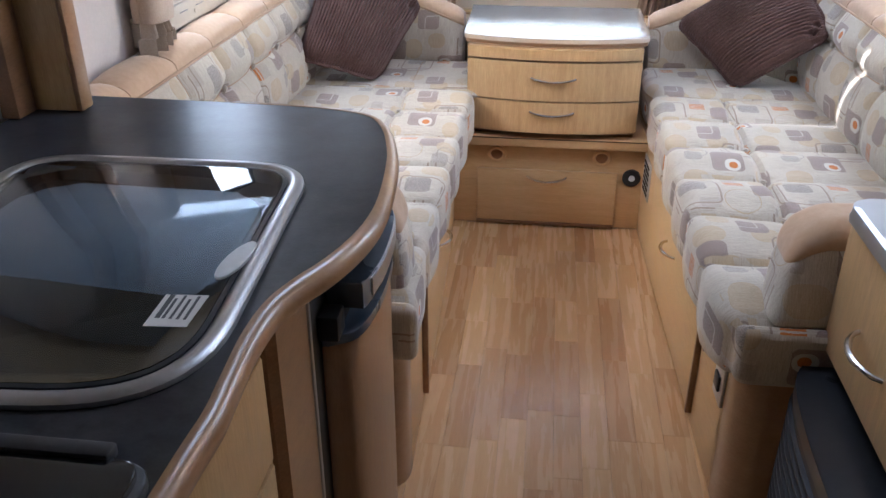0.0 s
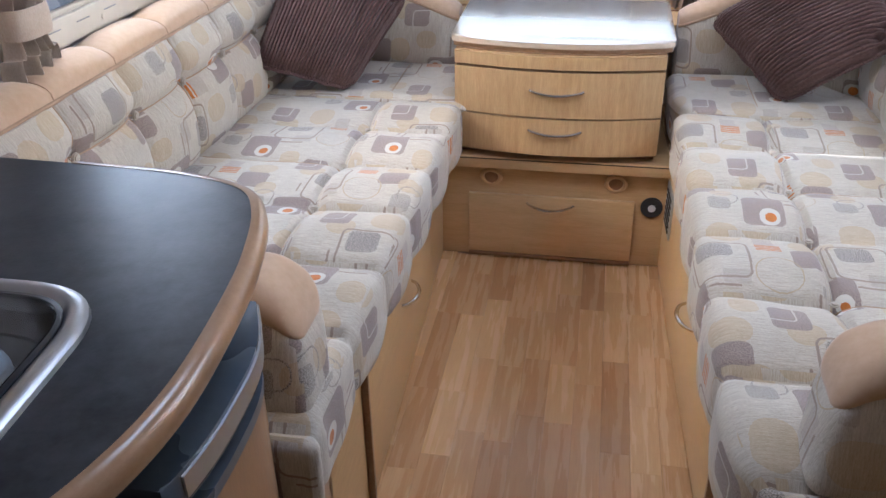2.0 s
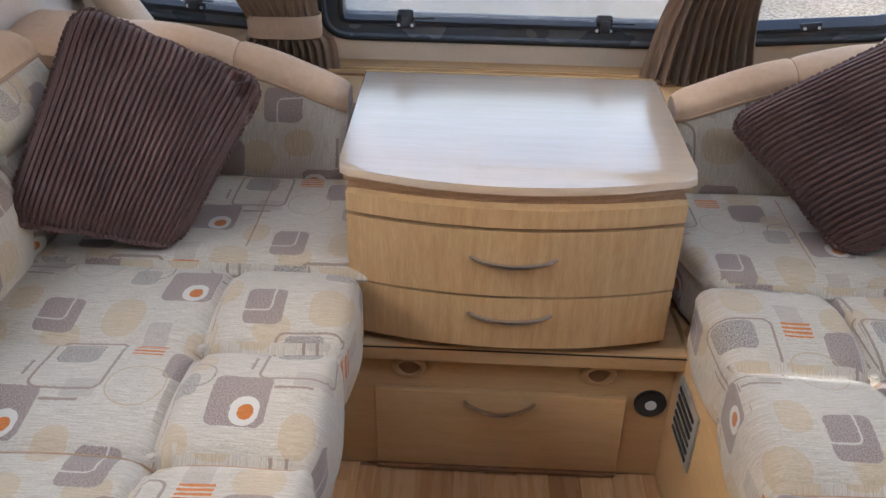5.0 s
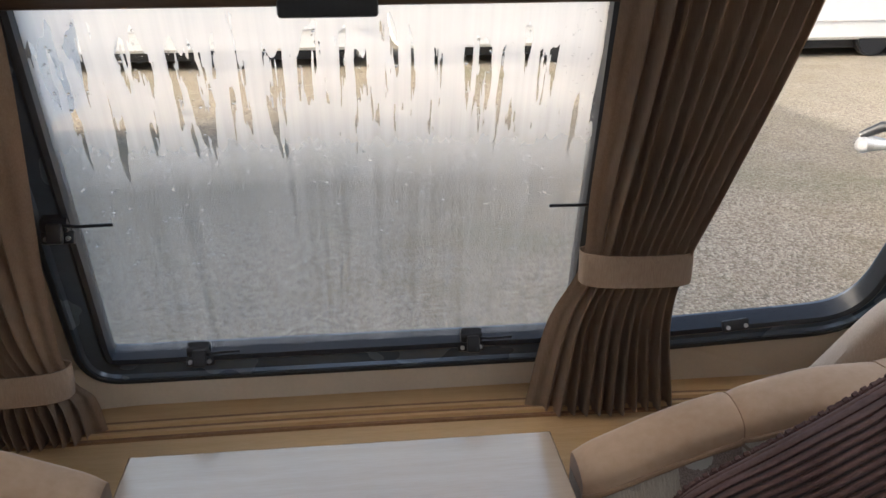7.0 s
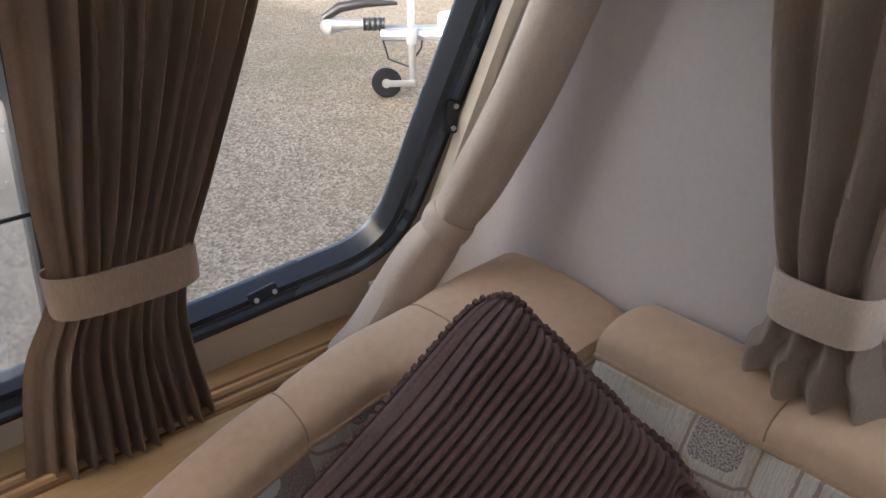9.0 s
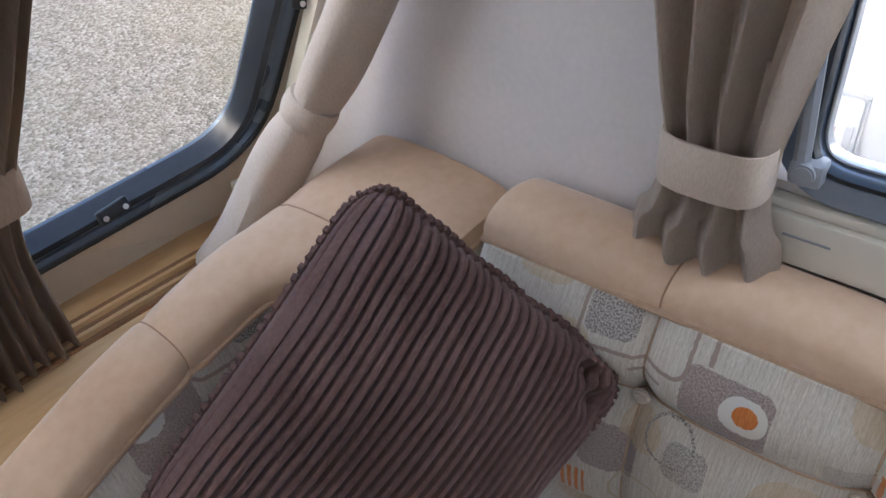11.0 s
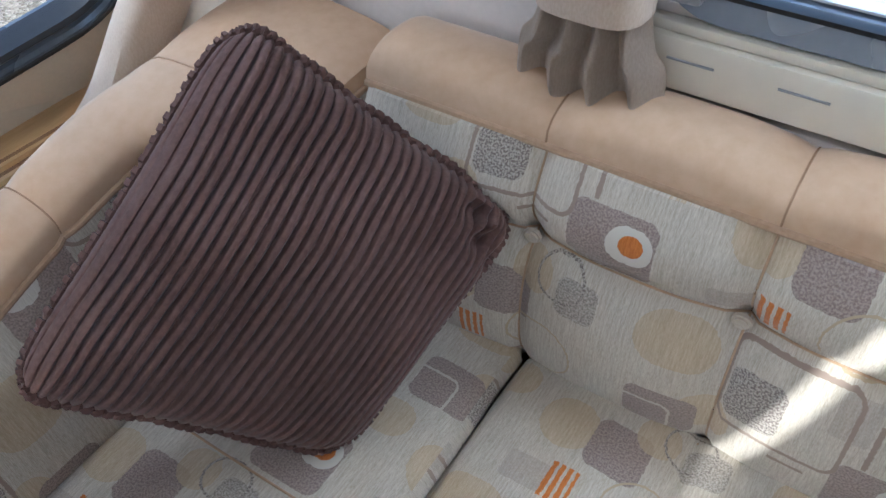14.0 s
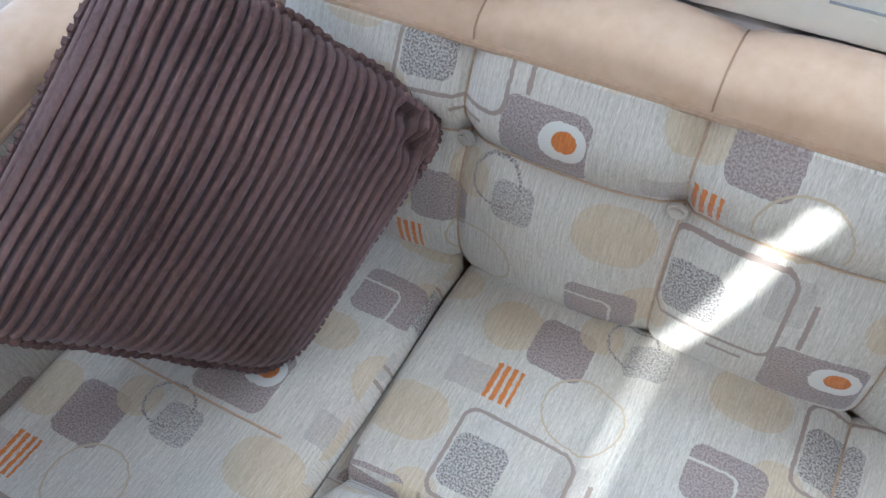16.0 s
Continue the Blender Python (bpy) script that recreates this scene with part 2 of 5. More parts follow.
M_GALV = plain("galvanised_steel", (0.50, 0.52, 0.54), 0.42, 0.7, wear=0.15, grain=30)
M_CEIL = plain("ceiling_lining", (0.74, 0.71, 0.66), 0.7, wear=0.04)
M_PALE = plain("pale_grey_laminate", (0.60, 0.60, 0.61), 0.3, wear=0.04, grain=90)
M_DARKW = wood("dark_brown_blind", (0.07, 0.038, 0.02), (0.12, 0.07, 0.04), (2, 10, 10), 0.5, relief=0.0)
M_LIFT = plain("pale_lift", (0.50, 0.51, 0.52), 0.35)
M_GREY = plain("mid_grey_plastic", (0.30, 0.31, 0.33), 0.4)
# oak darkened to carry the fridge door's shade; on the rear wall it cuts bounce
M_OAKDIM = wood("dimmed_oak_laminate", (0.26, 0.14, 0.07), (0.37, 0.215, 0.115), (14, 14, 1.2), 0.36, relief=0.03)
M_PRINT = plain("faint_print", (0.55, 0.45, 0.50), 0.7)
M_STITCH = plain("seam_thread", (0.33, 0.205, 0.12), 0.9)
M_BUTTON = cloth("oatmeal_button", (0.40, 0.34, 0.27), (0.56, 0.49, 0.40), (300, 300, 300))


def slate():
    n = Nodes("slate_laminate")
    co = n.coords()
    a, b, c = n.noise(co, 190, 2.0), n.noise(co, 9, 5.0, 0.7), n.noise(co, 45, 3.0)
    v = n.math("ADD", n.math("MULTIPLY", n.ramp(b, 0.35, 0.7), 0.6), n.math("MULTIPLY", n.ramp(c, 0.3, 0.7), 0.4))
    n.colour(n.mix(v, (0.014, 0.016, 0.021), (0.060, 0.063, 0.072)))
    n.link(n.math("ADD", n.math("MULTIPLY", c, 0.22), 0.23), n.b.inputs["Roughness"])
    n.b.inputs["Specular IOR Level"].default_value = 0.22
    n.bump(a, 0.25, 0.0006)
    return n.m


def smoked_glass():
    n = Nodes("smoked_glass")
    n.colour((0.006, 0.007, 0.009))
    n.link(n.math("MULTIPLY", n.noise(n.coords(), 7.0), 0.08), n.b.inputs["Roughness"])
    n.set(Coat_Weight=0.15, Coat_Roughness=0.02)
    n.b.inputs["Specular IOR Level"].default_value = 0.4
    return n.m


def pane_glass(name, wet):
    n = Nodes(name)
    n.set(Transmission_Weight=1.0, IOR=1.02, Roughness=0.0)
    n.colour((0.97, 0.98, 0.98))
    if wet:
        co = n.coords()
        sep = n.t.nodes.new("ShaderNodeSeparateXYZ")
        n.link(co, sep.inputs[0])
        runs = n.noise(n.vec("MULTIPLY", co, (60, 0.2, 5.0)), 1.0, 3.0, 0.6)
        trails = n.noise(n.vec("MULTIPLY", co, (75, 0.2, 2.2)), 1.0, 3.0, 0.6)
        ends = n.noise(n.vec("MULTIPLY", co, (38, 0.2, 0.0)), 1.0, 2.0)
        tops = n.noise(n.vec("MULTIPLY", co, (21, 0.2, 0.0)), 1.0, 2.0)
        low = n.math("GREATER_THAN", sep.outputs[2], n.math("ADD", 1.02, n.math("MULTIPLY", ends, 0.40)))
        high = n.math("LESS_THAN", sep.outputs[2], n.math("SUBTRACT", 1.50, n.math("MULTIPLY", tops, 0.26)))
        clear = n.math("MULTIPLY", n.math("GREATER_THAN", runs, 0.54), n.math("MULTIPLY", low, high))
        vor = n.add("ShaderNodeTexVoronoi", Scale=70.0)
        n.link(co, vor.inputs["Vector"])
        drops = n.math("LESS_THAN", vor.outputs["Distance"], n.math("MULTIPLY", n.noise(co, 9.0), 0.27))
        n.link(n.math("MULTIPLY", n.math("SUBTRACT", 1.0, clear), 0.055), n.b.inputs["Roughness"])
        n.colour(n.mix(drops, (0.965, 0.95, 0.91), (0.66, 0.66, 0.65)))
        n.set(IOR=1.12)
        fog = n.add("ShaderNodeBsdfTranslucent", Color=(0.99, 0.94, 0.87, 1.0))
        mixer = n.t.nodes.new("ShaderNodeMixShader")
        mist = n.noise(co, 3.0, 3.0)
        n.link(n.math("MULTIPLY", n.math("SUBTRACT", 1.0, clear), n.math("ADD", n.math("MULTIPLY", n.ramp(trails, 0.35, 0.65), 0.055), n.math("ADD", n.math("MULTIPLY", mist, 0.05), n.math("MULTIPLY", n.ramp(sep.outputs[2], 1.12, 1.40), 0.72)))), mixer.inputs[0])
        n.link(n.b.outputs[0], mixer.inputs[1])
        n.link(fog.outputs[0], mixer.inputs[2])
        n.link(mixer.outputs[0], n.t.nodes["Material Output"].inputs[0])
        n.bump(n.math("ADD", n.math("MULTIPLY", drops, 1.0), n.math("MULTIPLY", clear, 0.4)), 0.5, 0.002)
    return n.m


def drop_water():
    n = Nodes("water_drop")
    n.colour((1.0, 1.0, 1.0))
    n.set(Transmission_Weight=1.0, IOR=1.33, Roughness=0.02)
    return n.m


def gravel():
    n = Nodes("gravel_ground")
    co = n.coords()
    vor = n.add("ShaderNodeTexVoronoi", Scale=60.0)
    n.link(co, vor.inputs["Vector"])
    a, b, c = n.noise(co, 30, 4.0, 0.7), n.noise(co, 1.3, 4.0), n.noise(co, 0.35, 3.0)
    stone = n.mix(n.ramp(vor.outputs["Color"], 0.1, 0.9), (0.13, 0.104, 0.074), (0.47, 0.41, 0.325))
    col = n.mix(n.math("MULTIPLY", n.ramp(a, 0.35, 0.7), 0.5), stone, (0.16, 0.125, 0.085))
    col = n.mix(n.math("MULTIPLY", n.ramp(b, 0.45, 0.70), 0.55), col, (0.20, 0.165, 0.10))
    col = n.mix(n.math("MULTIPLY", n.ramp(c, 0.55, 0.7), 0.45), col, (0.10, 0.11, 0.045))
    n.colour(col)
    n.set(Roughness=0.9)
    n.bump(vor.outputs["Distance"], 0.8, 0.012)
    return n.m


def lid_glass():
    n = Nodes("smoked_lid_glass")
    n.colour((0.40, 0.45, 0.50))
    n.set(Transmission_Weight=1.0, IOR=1.40)
    n.link(n.math("MULTIPLY", n.noise(n.coords(), 9.0), 0.03), n.b.inputs["Roughness"])
    return n.m


M_LIDGLASS = lid_glass()
M_RIM = plain("satin_steel_rim", (0.42, 0.42, 0.43), 0.34, 0.9, wear=0.08)
M_BOWL = plain("dark_enamel", (0.014, 0.015, 0.019), 0.45, wear=0.15, grain=20, relief=0.0)
M_DRAIN = plain("satin_steel", (0.62, 0.66, 0.70), 0.5, 0.3, wear=0.12, grain=25)
M_SLATE, M_GLASS, M_PANE, M_WETPANE, M_GRAVEL, M_DROP = slate(), smoked_glass(), pane_glass("clear_pane", False), pane_glass("condensation_pane", True), gravel(), drop_water()


# ---- mesh helpers ----
def part(name, bm, material, parent=None, label="", smooth=True):
    """Links a bmesh as one mesh object, under a thing or a part."""
    me = bpy.data.meshes.new(name)
    bmesh.ops.recalc_face_normals(bm, faces=bm.faces)
    bm.to_mesh(me)
    bm.free()
    me.materials.append(material)
    if smooth:
        me.polygons.foreach_set("use_smooth", [True] * len(me.polygons))
        me.set_sharp_from_angle(angle=radians(38))
    ob = new(name, me)
    if parent:
        ob.parent = parent
        ob.matrix_parent_inverse = parent.matrix_world.inverted()
    if label:
        ob["label"] = label
    return ob


def thing(name, at, label, category, group="", kind=""):
    """An Empty at the base of a thing, which parents its parts."""
    ob = new(name)
    ob.empty_display_size = 0.05
    ob.location = at
    ob.matrix_world = Matrix.Translation(at)
    return tagged(ob, label, category, group, kind)


def box(x0, x1, y0, y1, z0, z1, bevel=0.003, segs=2, bm=None):
    own = bmesh.new()
    bmesh.ops.create_cube(own, size=1)
    for v in own.verts:
        v.co = ((x0 + x1) / 2 + v.co.x * (x1 - x0), (y0 + y1) / 2 + v.co.y * (y1 - y0), (z0 + z1) / 2 + v.co.z * (z1 - z0))
    if bevel:
        bmesh.ops.bevel(own, geom=own.edges[:], offset=bevel, segments=segs, profile=0.5, affect="EDGES")
    if bm is None:
        return own
    me = bpy.data.meshes.new("join")
    own.to_mesh(me)
    own.free()
    bm.from_mesh(me)
    bpy.data.meshes.remove(me)
    return bm


def join(*parts):
    out = bmesh.new()
    for b in parts:
        me = bpy.data.meshes.new("join")
        b.to_mesh(me)
        b.free()
        out.from_mesh(me)
        bpy.data.meshes.remove(me)
    return out


def moved(bm, m):
    bmesh.ops.transform(bm, matrix=m, verts=bm.verts)
    return bm


def prism(outline, z0, z1, bevel=0.0, segs=2):
    """A flat shape in x and y, from z0 to z1."""
    bm = bmesh.new()
    lo = [bm.verts.new((x, y, z0)) for x, y in outline]
    hi = [bm.verts.new((x, y, z1)) for x, y in outline]
    n = len(outline)
    bm.faces.new(lo[::-1])
    top = bm.faces.new(hi)
    for i in range(n):
        bm.faces.new((lo[i], lo[(i + 1) % n], hi[(i + 1) % n], hi[i]))
    if bevel:
        bmesh.ops.bevel(bm, geom=[e for f in (top,) for e in f.edges], offset=bevel, segments=segs, profile=0.5, affect="EDGES")
    return bm


def loft(rings, closed=True, caps=True, uvs=None):
    """A skin over rings of points; uvs: a function from a point and its ring number to a texture place."""
    bm = bmesh.new()
    vs = [[bm.verts.new(p) for p in r] for r in rings]
    k = len(rings[0])
    for a, b in zip(vs, vs[1:]):
        for i in range(k if closed else k - 1):
            bm.faces.new((a[i], a[(i + 1) % k], b[(i + 1) % k], b[i]))
    if caps and closed:
        bm.faces.new(vs[0][::-1])
        bm.faces.new(vs[-1])
    return bm


def tube(points, r, sides=10, closed=False):
    """A round rod along points; r is a number or one number for each point."""
    pts = [Vector(p) for p in points]
    rings = []
    up = Vector((0, 0, 1))
    for i, p in enumerate(pts):
        a, b = (pts[i - 1], pts[(i + 1) % len(pts)]) if closed else (pts[max(i - 1, 0)], pts[min(i + 1, len(pts) - 1)])
        d = (b - a).normalized()
        side = d.cross(up)
        side = side.normalized() if side.length > 1e-3 else Vector((1, 0, 0))
        top = side.cross(d).normalized()
        rr = r[i] if isinstance(r, (list, tuple)) else r
        rings.append([p + side * rr * math.cos(k * math.tau / sides) + top * rr * math.sin(k * math.tau / sides) for k in range(sides)])
    if closed:
        rings.append(rings[0])
        bm = loft(rings, True, False)
        bmesh.ops.remove_doubles(bm, verts=bm.verts, dist=1e-6)
        return bm
    return loft(rings)


def disc(at, normal, r, depth, sides=24, bevel=0.0):
    bm = bmesh.new()
    bmesh.ops.create_cone(bm, cap_ends=True, segments=sides, radius1=r, radius2=r, depth=depth)
    if bevel:
        bmesh.ops.bevel(bm, geom=[e for e in bm.edges if e.calc_face_angle(0) > 1.0], offset=bevel, segments=2, affect="EDGES")
    m = Matrix.Translation(at) @ Vector(normal).to_track_quat("Z", "Y").to_matrix().to_4x4()
    return moved(bm, m)


def torus(at, normal, R, r, n=28, k=8):
    pts = [Vector((R * math.cos(i * math.tau / n), R * math.sin(i * math.tau / n), 0)) for i in range(n)]
    m = Matrix.Translation(at) @ Vector(normal).to_track_quat("Z", "Y").to_matrix().to_4x4()
    return moved(tube(pts, r, k, True), m)


def smooth_curve(points, n=8):
    """A smooth line (Catmull-Rom) through points of any dimension."""
    P = [np.array(p, float) for p in points]
    P = [2 * P[0] - P[1]] + P + [2 * P[-1] - P[-2]]
    out = []
    for i in range(1, len(P) - 2):
        a, b, c, d = P[i - 1:i + 3]
        for k in range(n):
            t = k / n
            out.append(tuple(0.5 * (2 * b + (c - a) * t + (2 * a - 5 * b + 4 * c - d) * t * t + (3 * b - a - 3 * c + d) * t ** 3)))
    out.append(tuple(P[-2]))
    return out


def rounded_polygon(corners, radius, segs=8):
    out = []
    n = len(corners)
    for i in range(n):
        p, a, b = Vector(corners[i]), Vector(corners[i - 1]), Vector(corners[(i + 1) % n])
        r = radius[i] if isinstance(radius, (list, tuple)) else radius
        s, e = p + (a - p).normalized() * r, p + (b - p).normalized() * r
        for k in range(segs + 1):
            t = k / segs
            out.append(tuple(s * (1 - t) ** 2 + p * 2 * t * (1 - t) + e * t * t))
    return out


def offset_loop(loop, d):
    """The loop moved inwards by d (the loop runs anticlockwise)."""
    out = []
    n = len(loop)
    for i in range(n):
        a, b = Vector(loop[i - 1]), Vector(loop[(i + 1) % n])
        t = (b - a).normalized()
        out.append((loop[i][0] - t.y * d, loop[i][1] + t.x * d))
    return out


def uv_map(ob, fn):
    """Texture places in metres, from each corner's place and its face's normal."""
    me = ob.data
    layer = me.uv_layers.new(name="UVMap")
    for p in me.polygons:
        for li in p.loop_indices:
            layer.data[li].uv = fn(me.vertices[me.loops[li].vertex_index].co, p.normal)


def three_way(off=(0, 0)):
    def fn(c, n):
        a = (abs(n.x), abs(n.y), abs(n.z))
        if a[2] >= max(a[0], a[1]):
            return (c.y + off[0], c.x + off[1])
        if a[0] >= a[1]:
            return (c.y + off[0], c.z + off[1])
        return (c.x + off[0], c.z + off[1])
    return fn


def pad(x0, x1, y0, y1, z0, z1, r, step, push=None):
    """An upholstered block with round edges; push(point, normal) gives the outward shift of the skin."""
    bm = bmesh.new()
    lo, hi = Vector((x0, y0, z0)), Vector((x1, y1, z1))
    cnt = [max(2, round((hi[i] - lo[i]) / step)) for i in range(3)]
    inner0, inner1 = lo + Vector((r, r, r)), hi - Vector((r, r, r))
    for axis in range(3):
        u, v = (axis + 1) % 3, (axis + 2) % 3
        for side in (0, 1):
            grid = []
            for i in range(cnt[u] + 1):
                line = []
                for j in range(cnt[v] + 1):
                    p = Vector((0, 0, 0))
                    p[axis] = (lo, hi)[side][axis]
                    p[u] = lo[u] + (hi[u] - lo[u]) * i / cnt[u]
                    p[v] = lo[v] + (hi[v] - lo[v]) * j / cnt[v]
                    q = Vector([min(max(p[k], inner0[k]), inner1[k]) for k in range(3)])
                    d = p - q
                    n = d.normalized() if d.length > 1e-9 else Vector((0, 0, 1))
                    s = q + n * r
                    if push:
                        s = s + n * push(s, n)
                    line.append(bm.verts.new(s))
                grid.append(line)
            for i in range(cnt[u]):
                for j in range(cnt[v]):
                    bm.faces.new((grid[i][j], grid[i + 1][j], grid[i + 1][j + 1], grid[i][j + 1]))
    bmesh.ops.remove_doubles(bm, verts=bm.verts, dist=2e-4)
    return bm


def groove(d, w):
    return math.exp(-(d / w) ** 2)


def bow_handle(name, a, b, out, r, parent, label="brushed metal bow handle", sag=(0, 0, 0)):
    """A bowed bar from a to b that stands off along out, on two small feet."""
    a, b, out, sag = Vector(a), Vector(b), Vector(out), Vector(sag)
    pts, rad = [], []
    for i in range(17):
        t = i / 16
        k = math.sin(math.pi * t) ** 0.6
        pts.append(a.lerp(b, t) + out * k + sag * math.sin(math.pi * t))
        rad.append(r * (0.75 + 0.35 * math.sin(math.pi * t)))
    return part(name, tube(pts, rad, 8), M_CHROME, parent, label)


# ---- floor, walls, ceiling ----
SHELF_Z = 0.66
LFACE, RFACE = -0.322, 0.385


def front_y(x, z):
    """The raked, slightly bowed front wall."""
    return 3.905 - 0.07 * x * x - 0.42 * (z - 0.767)


floor = tagged(part("floor", box(-1.12, 1.12, -1.6, 3.9, -0.06, -0.0025, 0), M_EDGE), "wood-look vinyl strip floor of the caravan aisle", "floor", kind="structure")


def wall_with_window(name, x, holes):
    """A side wall, 40 mm thick, with openings (y0, y1, z0, z1) through it."""
    bm = bmesh.new()
    x0, x1 = (x, x + 0.04) if x > 0 else (x - 0.04, x)
    y = -1.6
    for y0, y1, z0, z1 in holes:
        box(x0, x1, y, y0, 0, 2.0, 0, bm=bm)
        box(x0, x1, y0, y1, 0, z0, 0, bm=bm)
        box(x0, x1, y0, y1, z1, 2.0, 0, bm=bm)
        y = y1
    side = [(y, 0.0), (3.96, 0.0), (front_y(1.06, 0.55), 0.55), (front_y(1.06, 1.2), 1.2), (front_y(1.06, 2.0), 2.0), (y, 2.0)]
    ends = [[bm.verts.new((xx, a, b)) for a, b in side] for xx in (x0, x1)]
    bm.faces.new(ends[0])
    bm.faces.new(ends[1])
    for i in range(len(side)):
        j = (i + 1) % len(side)
        bm.faces.new((ends[0][i], ends[0][j], ends[1][j], ends[1][i]))
    return tagged(part(name, bm, M_WALL, smooth=False), "pale cream lined caravan side wall", "wall", kind="structure")


WIN = (2.16, 3.02, 0.985, 1.50)
wall_with_window("wall_left", -1.06, [WIN])
wall_with_window("wall_right", 1.06, [WIN])
tagged(part("wall_rear", box(-1.06, 1.06, -1.64, -1.6, 0, 2.0, 0), M_OAKDIM), "plain brown rear partition wall", "wall", kind="structure")
tagged(part("ceiling", join(box(-1.1, 1.1, -1.64, 1.67, 1.95, 2.0, 0), box(-1.1, 1.1, 2.33, 3.6, 1.95, 2.0, 0), box(-1.1, -0.24, 1.67, 2.33, 1.95, 2.0, 0), box(0.30, 1.1, 1.67, 2.33, 1.95, 2.0, 0)), M_CEIL), "plain off-white caravan ceiling with a rooflight opening", "ceiling", kind="structure")

# front wall with three window openings
CENTRE = rounded_polygon([(-0.485, 0.722), (0.485, 0.722), (0.455, 1.50), (-0.455, 1.50)], 0.085)
SIDE = rounded_polygon([(0.535, 0.735), (1.000, 0.792), (1.075, 1.50), (0.500, 1.50)], [0.05, 0.12, 0.09, 0.05])
SIDE_L = [(-x, z) for x, z in SIDE][::-1]


def front_wall():
    bm = bmesh.new()
    outer = [(-1.06, 0.0)] + [(-1.06 + 2.12 * i / 24, 0.0) for i in range(1, 25)] + [(1.06, 0.6), (1.10, 1.2), (1.10, 1.98)] + \
        [(1.06 - 2.12 * i / 24, 1.98) for i in range(1, 24)] + [(-1.10, 1.98), (-1.10, 1.2), (-1.06, 0.6)]
    for loop in (outer, offset_loop(CENTRE, 0.02), offset_loop(SIDE, 0.02), offset_loop(SIDE_L, 0.02)):
        vs = [bm.verts.new((x, 0, z)) for x, z in loop]
        for i in range(len(vs)):
            bm.edges.new((vs[i], vs[(i + 1) % len(vs)]))
    bmesh.ops.triangle_fill(bm, use_beauty=True, edges=bm.edges[:])
    faces = bm.faces[:]
    got = bmesh.ops.extrude_face_region(bm, geom=faces)
    back = {g for g in got["geom"] if isinstance(g, bmesh.types.BMVert)}
    for v in bm.verts:
        v.co.y = front_y(v.co.x, max(v.co.z, 0.55)) + (0.035 if v in back else 0.0)
    return bm


tagged(part("wall_front", front_wall(), M_CREAMF, smooth=False), "cream raked front wall around three windows", "wall", kind="structure")


def window_ring(loop, profile):
    """A frame swept round a loop of the front wall; profile: (inset, how far it stands into the room)."""
    rings = []
    for inset, stand in profile + profile[:1]:
        lp = offset_loop(loop, inset)
        rings.append([(x, front_y(x, z) - stand * 0.92, z - stand * 0.38) for x, z in lp])
    bm = loft(rings, True, False)
    bmesh.ops.remove_doubles(bm, verts=bm.verts, dist=1e-6)
    return bm


def pane_mesh(loop, inset, back):
    bm = bmesh.new()
    lp = offset_loop(loop, inset)
    cx, cz = sum(p[0] for p in lp) / len(lp), sum(p[1] for p in lp) / len(lp)
    loops = []
    for dy in (back, back + 0.004):
        c = bm.verts.new((cx, front_y(cx, cz) + dy, cz))
        vs = [bm.verts.new((x, front_y(x, z) + dy, z)) for x, z in lp]
        loops.append(vs)
        for i in range(len(vs)):
            bm.faces.new((c, vs[i], vs[(i + 1) % len(vs)]))
    for i in range(len(lp)):
        j = (i + 1) % len(lp)
        bm.faces.new((loops[0][i], loops[0][j], loops[1][j], loops[1][i]))
    return bm


def catch(name, x, z, parent, lever=0.0, tilt=0.0):
    """A black window catch on a plate with two screws; lever: a thin arm of that length."""
    ob_bm = box(-0.026, 0.026, -0.012, 0, -0.011, 0.011, 0.004)
    if lever:
        ob_bm = join(ob_bm, box(-0.020, 0.020, -0.028, -0.010, 0.006, 0.036, 0.006), box(-0.010, 0.014, -0.036, -0.020, -0.012, 0.020, 0.004),
                     tube([(0, -0.026, 0.018), (lever * 0.4, -0.030, 0.014), (lever, -0.030, 0.015)], 0.0028, 8), disc((0, -0.018, 0.02), (1, 0, 0), 0.012, 0.04, 16))
    m = Matrix.Translation((x, front_y(x, z) - 0.018, z)) @ pose(0, 0, 0, -22, tilt, 0)
    ob = part(name, moved(ob_bm, m), M_BPLA, parent, "black plastic window catch")
    for sx in (-0.017, 0.017):
        part("screw", moved(disc((sx, -0.0135, -0.003), (0, -1, 0), 0.0042, 0.004, 12, 0.001), m), M_SCREW, ob)
    return ob


def front_window(number, loop, catches, pane, label, n=0.0):
    w = thing(f"window_{number}", (sum(p[0] for p in loop) / len(loop), 3.88, 0.72), label, "window", kind="structure")
    part("window_frame", window_ring(loop, [(0.0, 0.0), (0.0, 0.010), (0.006, 0.016), (0.014, 0.016), (0.018, 0.010), (0.050 - n, 0.012), (0.056 - n, 0.004), (0.056 - n, -0.03), (0.0, -0.03)]), M_GREYP, w, "blue-grey window frame")
    part("rubber_seal", window_ring(loop, [(-0.004, 0.0), (-0.004, 0.012), (0.001, 0.018), (0.008, 0.018), (0.012, 0.011), (0.012, 0.002)]), M_BLACK, w, "black outer rubber seal")
    part("inner_seal", window_ring(loop, [(0.048 - n, 0.005), (0.048 - n, 0.016), (0.053 - n, 0.019), (0.060 - n, 0.014), (0.062 - n, -0.02)]), M_BLACK, w, "black inner rubber seal")
    p = part("pane", pane_mesh(loop, 0.055 - n, 0.004), pane, w, "rain-flecked pane" if pane is M_WETPANE else "clear pane")
    p.visible_shadow = False
    for c in catches:
        catch("window_catch", *c[:2], w, *c[2:])
    return w


